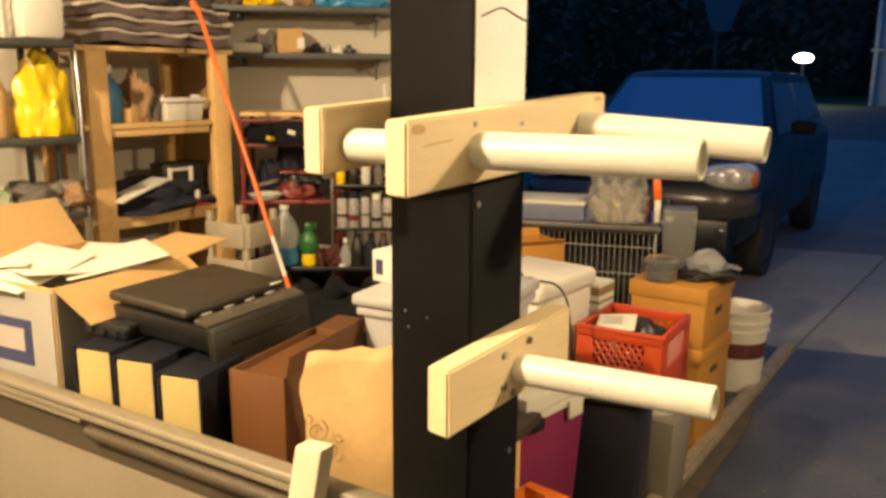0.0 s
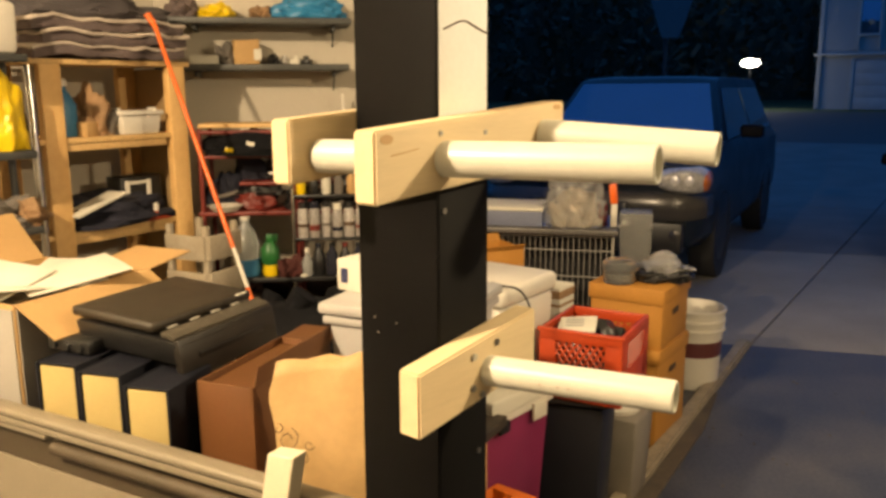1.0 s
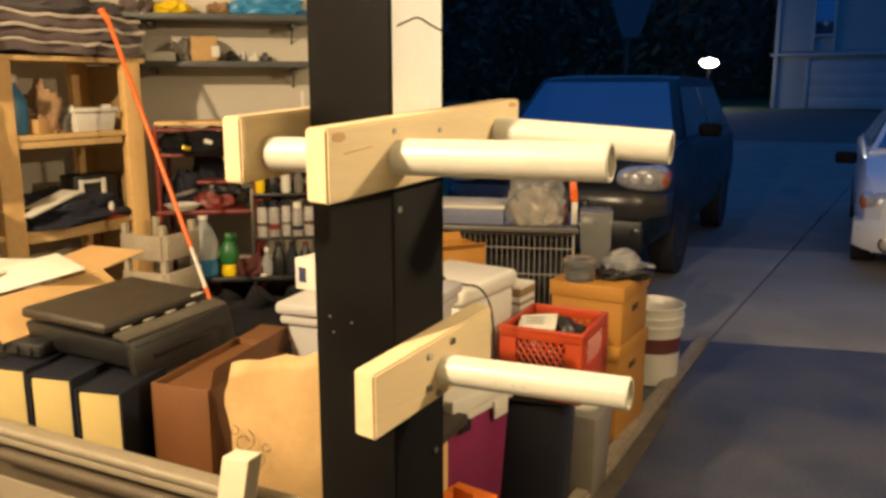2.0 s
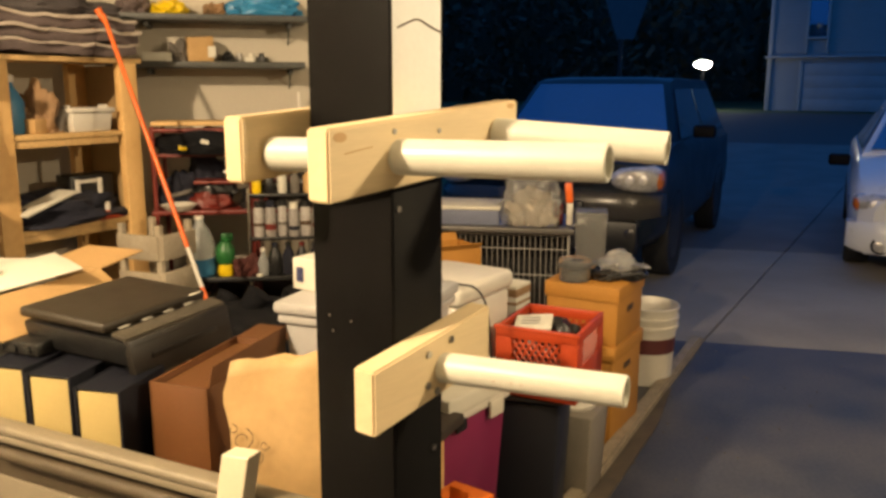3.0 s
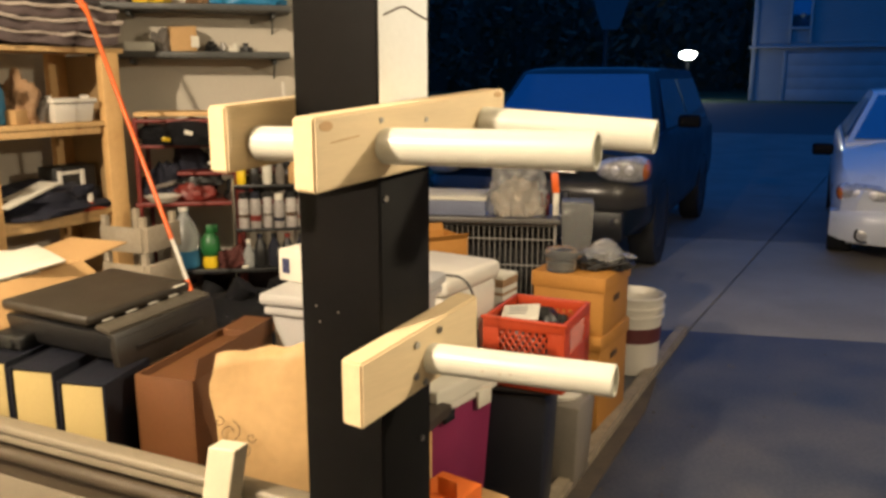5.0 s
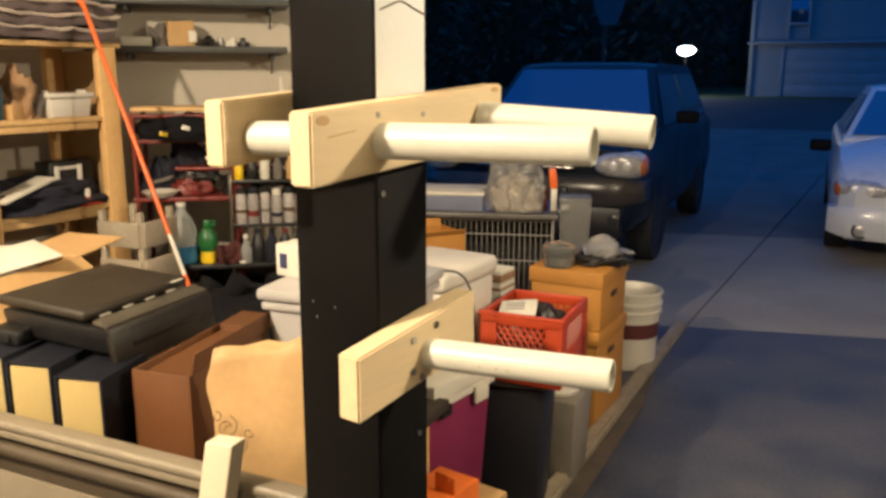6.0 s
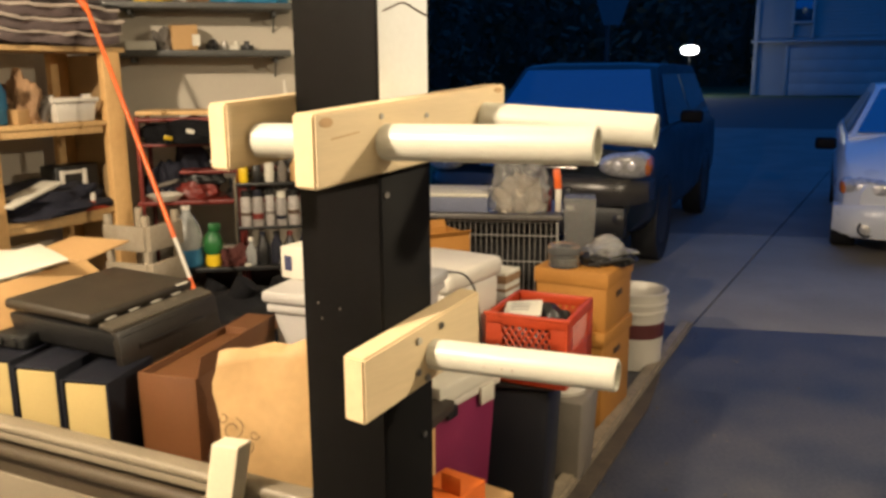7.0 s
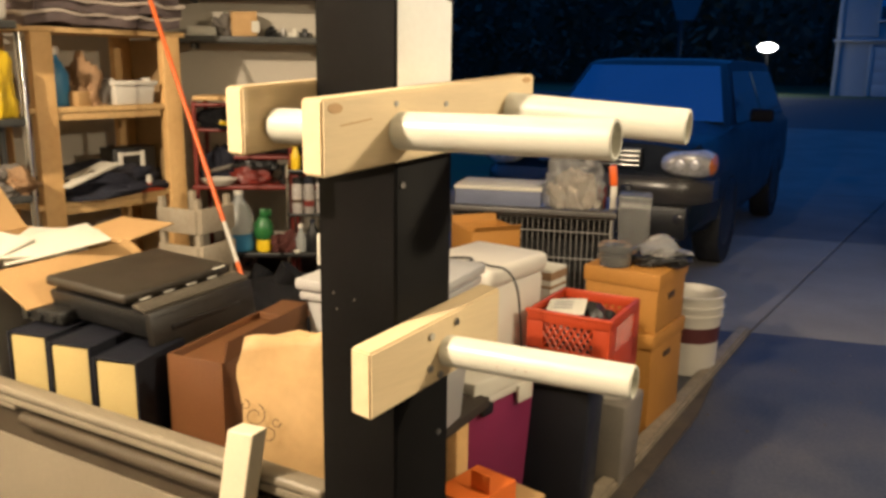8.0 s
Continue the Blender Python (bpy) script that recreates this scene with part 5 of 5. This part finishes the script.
sedan = vehicle("sedan", "white compact sedan parked on the drive", "car", wm, CARP, 1.72,
                ((0.02, 0.80, 0.26, 0.66, 0.03), (0.12, 0.93, 0.20, 0.72, 0.04), (0.55, 1.0, 0.18, 0.82, 0.05), (1.25, 1.0, 0.18, 0.95, 0.04), (3.3, 1.0, 0.20, 0.98, 0.0), (4.2, 0.98, 0.24, 0.97, 0.0), (4.4, 0.90, 0.30, 0.90, 0.0)),
                (1.15, 1.95, 3.15, 3.85, 0.94, 1.40, 0.56), (0.86, 3.45), 0.305, (0.62, 0.615, 0.40, 0.155, 0.13), (0.22, 0.27, CARP, -0.06), (0.80, 1.45))
part("grille", box(0.62, 0.05, 0.08, (0, -0.01, 0.52), 0.02), BLACKP, sedan)
for s in (-1, 1):
    fl = part("fog_light", lathe([(0.045, 0), (0.05, 0.012), (0.03, 0.022)], 20), LENS, sedan)
    fl.matrix_local = pose(s * 0.62, -0.015, 0.30, 90, 0, 0)
    fr = part("fog_bezel", lathe([(0.048, 0), (0.066, 0.004), (0.068, 0.012), (0.05, 0.012)], 24), BLACKP, sedan)
    fr.matrix_local = pose(s * 0.62, -0.014, 0.30, 90, 0, 0)
part("lower_vent", box(0.80, 0.04, 0.09, (0, -0.055, 0.24), 0.012), BLACKP, sedan)
part("plate", box(0.30, 0.012, 0.10, (0, -0.075, 0.36), 0.004), PAPER, sedan, "pale number plate with a plain bar")

# ---- across the street ----
HF = turn(11.72, 33.0, 0.60, 23.0)
hs = thing("house", "two-storey house with pale siding and a garage door", "house", HF)
part("wall", box(12.0, 8.0, 6.0, (6.0, 4.0, 0)), SIDING, hs, smooth=False)
for k in range(26):
    part("siding_board", box(12.0, 0.03, 0.13, (6.0, -0.016, 2.22 + 0.145 * k), rot=(-6, 0, 0)), SIDING, hs, smooth=False)
part("band", box(12.2, 0.26, 0.10, (6.0, -0.10, 1.98), 0.02), SIDING, hs, "narrow lintel band")
part("corner_trim", box(0.16, 0.06, 6.0, (0.08, -0.05, 0), 0.01), TRIMM, hs)
gd = part("garage_door", box(4.9, 0.06, 1.78, (3.75, -0.035, 0), 0.01), mat("door_paint", (0.34, 0.35, 0.36), 0.6, scale=1.5), hs)
for k in range(4):
    part("door_panel", box(4.84, 0.008, 0.425, (3.75, -0.068, 0.01 + 0.44 * k), 0.003), MATS["door_paint"], gd)
for x in (1.22, 6.28):
    part("jamb", box(0.14, 0.08, 1.86, (x, -0.055, 0), 0.01), TRIMM, hs)
for x in (1.7, 6.0):
    w = part("window", box(0.62, 0.05, 1.35, (x, -0.05, 2.75), 0.005), CARGLASS, hs)
    for dx in (-0.36, 0.36):
        part("window_frame", box(0.10, 0.08, 1.95, (x + dx, -0.07, 2.16), 0.01), TRIMM, w)
    part("sill", box(0.84, 0.12, 0.09, (x, -0.09, 2.68), 0.01), TRIMM, w)
bm = loft([[(-0.5, -0.6, 6.0), (12.5, -0.6, 6.0), (12.5, -0.6, 6.12), (-0.5, -0.6, 6.12)], [(-0.5, 4, 8.6), (12.5, 4, 8.6), (12.5, 4, 8.72), (-0.5, 4, 8.72)], [(-0.5, 8.6, 6.0), (12.5, 8.6, 6.0), (12.5, 8.6, 6.12), (-0.5, 8.6, 6.12)]])
part("roof", bm, ROOFM, hs, smooth=False)

lp = thing("yard_lamp", "bright white yard lamp on a dark slim post", "lamp", pose(9.25, 33.0, rise(33) - 0.08))
part("post", rod((0, 0, 0), (0, 0, 1.62), 0.04, 12), BLACKP, lp)
bm = lathe([(0.10, 1.60), (0.26, 1.66), (0.34, 1.76), (0.28, 1.86), (0.10, 1.91)], 24)
part("globe", bm, GLOW, lp, "glowing white globe")
part("lamp_cap", lathe([(0.16, 1.905), (0.10, 1.98), (0.02, 2.02)], 18), BLACKP, lp)
bulb("yard_lamp_light", (9.25, 32.3, 2.3), 18, (1.0, 0.96, 0.86), 0.2)

hp2 = thing("basketball_hoop", "basketball hoop with a fan-shaped backboard on a post", "basketball hoop", pose(3.38, 18.0, rise(18) - 0.08))
bm = bmesh.new()
poly = [(-0.17, 2.42), (0.17, 2.42), (0.27, 2.70), (0.46, 3.30), (0.38, 3.42), (-0.38, 3.42), (-0.46, 3.30), (-0.27, 2.70)]
lo = [bm.verts.new((x, 0.0, z)) for x, z in poly]
hi = [bm.verts.new((x, 0.04, z)) for x, z in poly]
bm.faces.new(lo), bm.faces.new(hi[::-1])
for i in range(8):
    bm.faces.new((lo[i], hi[i], hi[(i + 1) % 8], lo[(i + 1) % 8]))
part("backboard", bm, mat("board_grey", (0.10, 0.11, 0.12), 0.6), hp2, smooth=False)
part("post", rod((0, 0.5, 0), (0, 0.5, 2.9), 0.05, 12), BLACKP, hp2)
part("brace", rod((0, 0.5, 2.85), (0, 0.04, 2.95), 0.035, 10), BLACKP, hp2)

# dark trees behind the street
rng = random.Random(7)
verts, faces = [], []
for k in range(46):
    cx0, cy0 = -34 + k * 1.9 + rng.uniform(-1, 1), rng.uniform(41, 52)
    if -2 < cx0 - 11.7 < 13 and cy0 < 43:
        cy0 += 4
    hh = rng.uniform(9, 15)
    for j in range(420):
        t = rng.random()
        z = 0.4 + hh * t
        rad = 2.6 * math.sqrt(max(0.05, 1 - (2 * t - 0.9) ** 2)) * rng.uniform(0.3, 1.1)
        a = rng.uniform(0, 6.283)
        p = Vector((cx0 + rad * math.cos(a), cy0 + rad * math.sin(a), z + 0.6))
        s = rng.uniform(0.18, 0.42)
        d1 = Vector((rng.uniform(-1, 1), rng.uniform(-1, 1), rng.uniform(-1, 1))).normalized() * s
        d2 = Vector((rng.uniform(-1, 1), rng.uniform(-1, 1), rng.uniform(-1, 1))).normalized() * s
        i = len(verts)
        verts += [p - d1, p + d2 * 0.6, p + d1, p - d2 * 0.6]
        faces.append((i, i + 1, i + 2, i + 3))
me = bpy.data.meshes.new("tree_line")
me.from_pydata([tuple(v) for v in verts], [], faces)
me.materials.append(LEAF)
tagged(new("tree_line", me), "dense dark woods behind the street", "woods", "", "stuff")
hd = bmesh.new()
for k in range(60):
    x = -36 + k * 1.6
    r = bmesh.ops.create_icosphere(hd, subdivisions=2, radius=1.0, matrix=Matrix.Translation((x, 55 + rng.uniform(-1, 1), 3.5)) @ Matrix.Diagonal((1.8, 1.5, 8 + rng.uniform(-2, 3), 1)))
    for v in r["verts"]:
        v.co += noise.noise_vector(v.co * 0.6) * 1.1
tagged(part("far_woods", hd, LEAF, None, "unlit far woods at dusk"), "", "woods", "", "stuff")

# grit on the floor beside the strip
bm = bmesh.new()
for k in range(45):
    q = s0 + sd * rng.uniform(3.0, 5.4) + sn * (0.06 + 0.8 * rng.random() ** 2)
    bmesh.ops.create_cube(bm, size=rng.uniform(0.003, 0.009), matrix=pose(q.x, q.y, 0.002, rng.uniform(0, 90), rng.uniform(0, 90), 0))
tagged(part("floor_grit", bm, GREYISH, None, "grit and small chips scattered on the floor", smooth=False), "", "grit", "", "stuff")
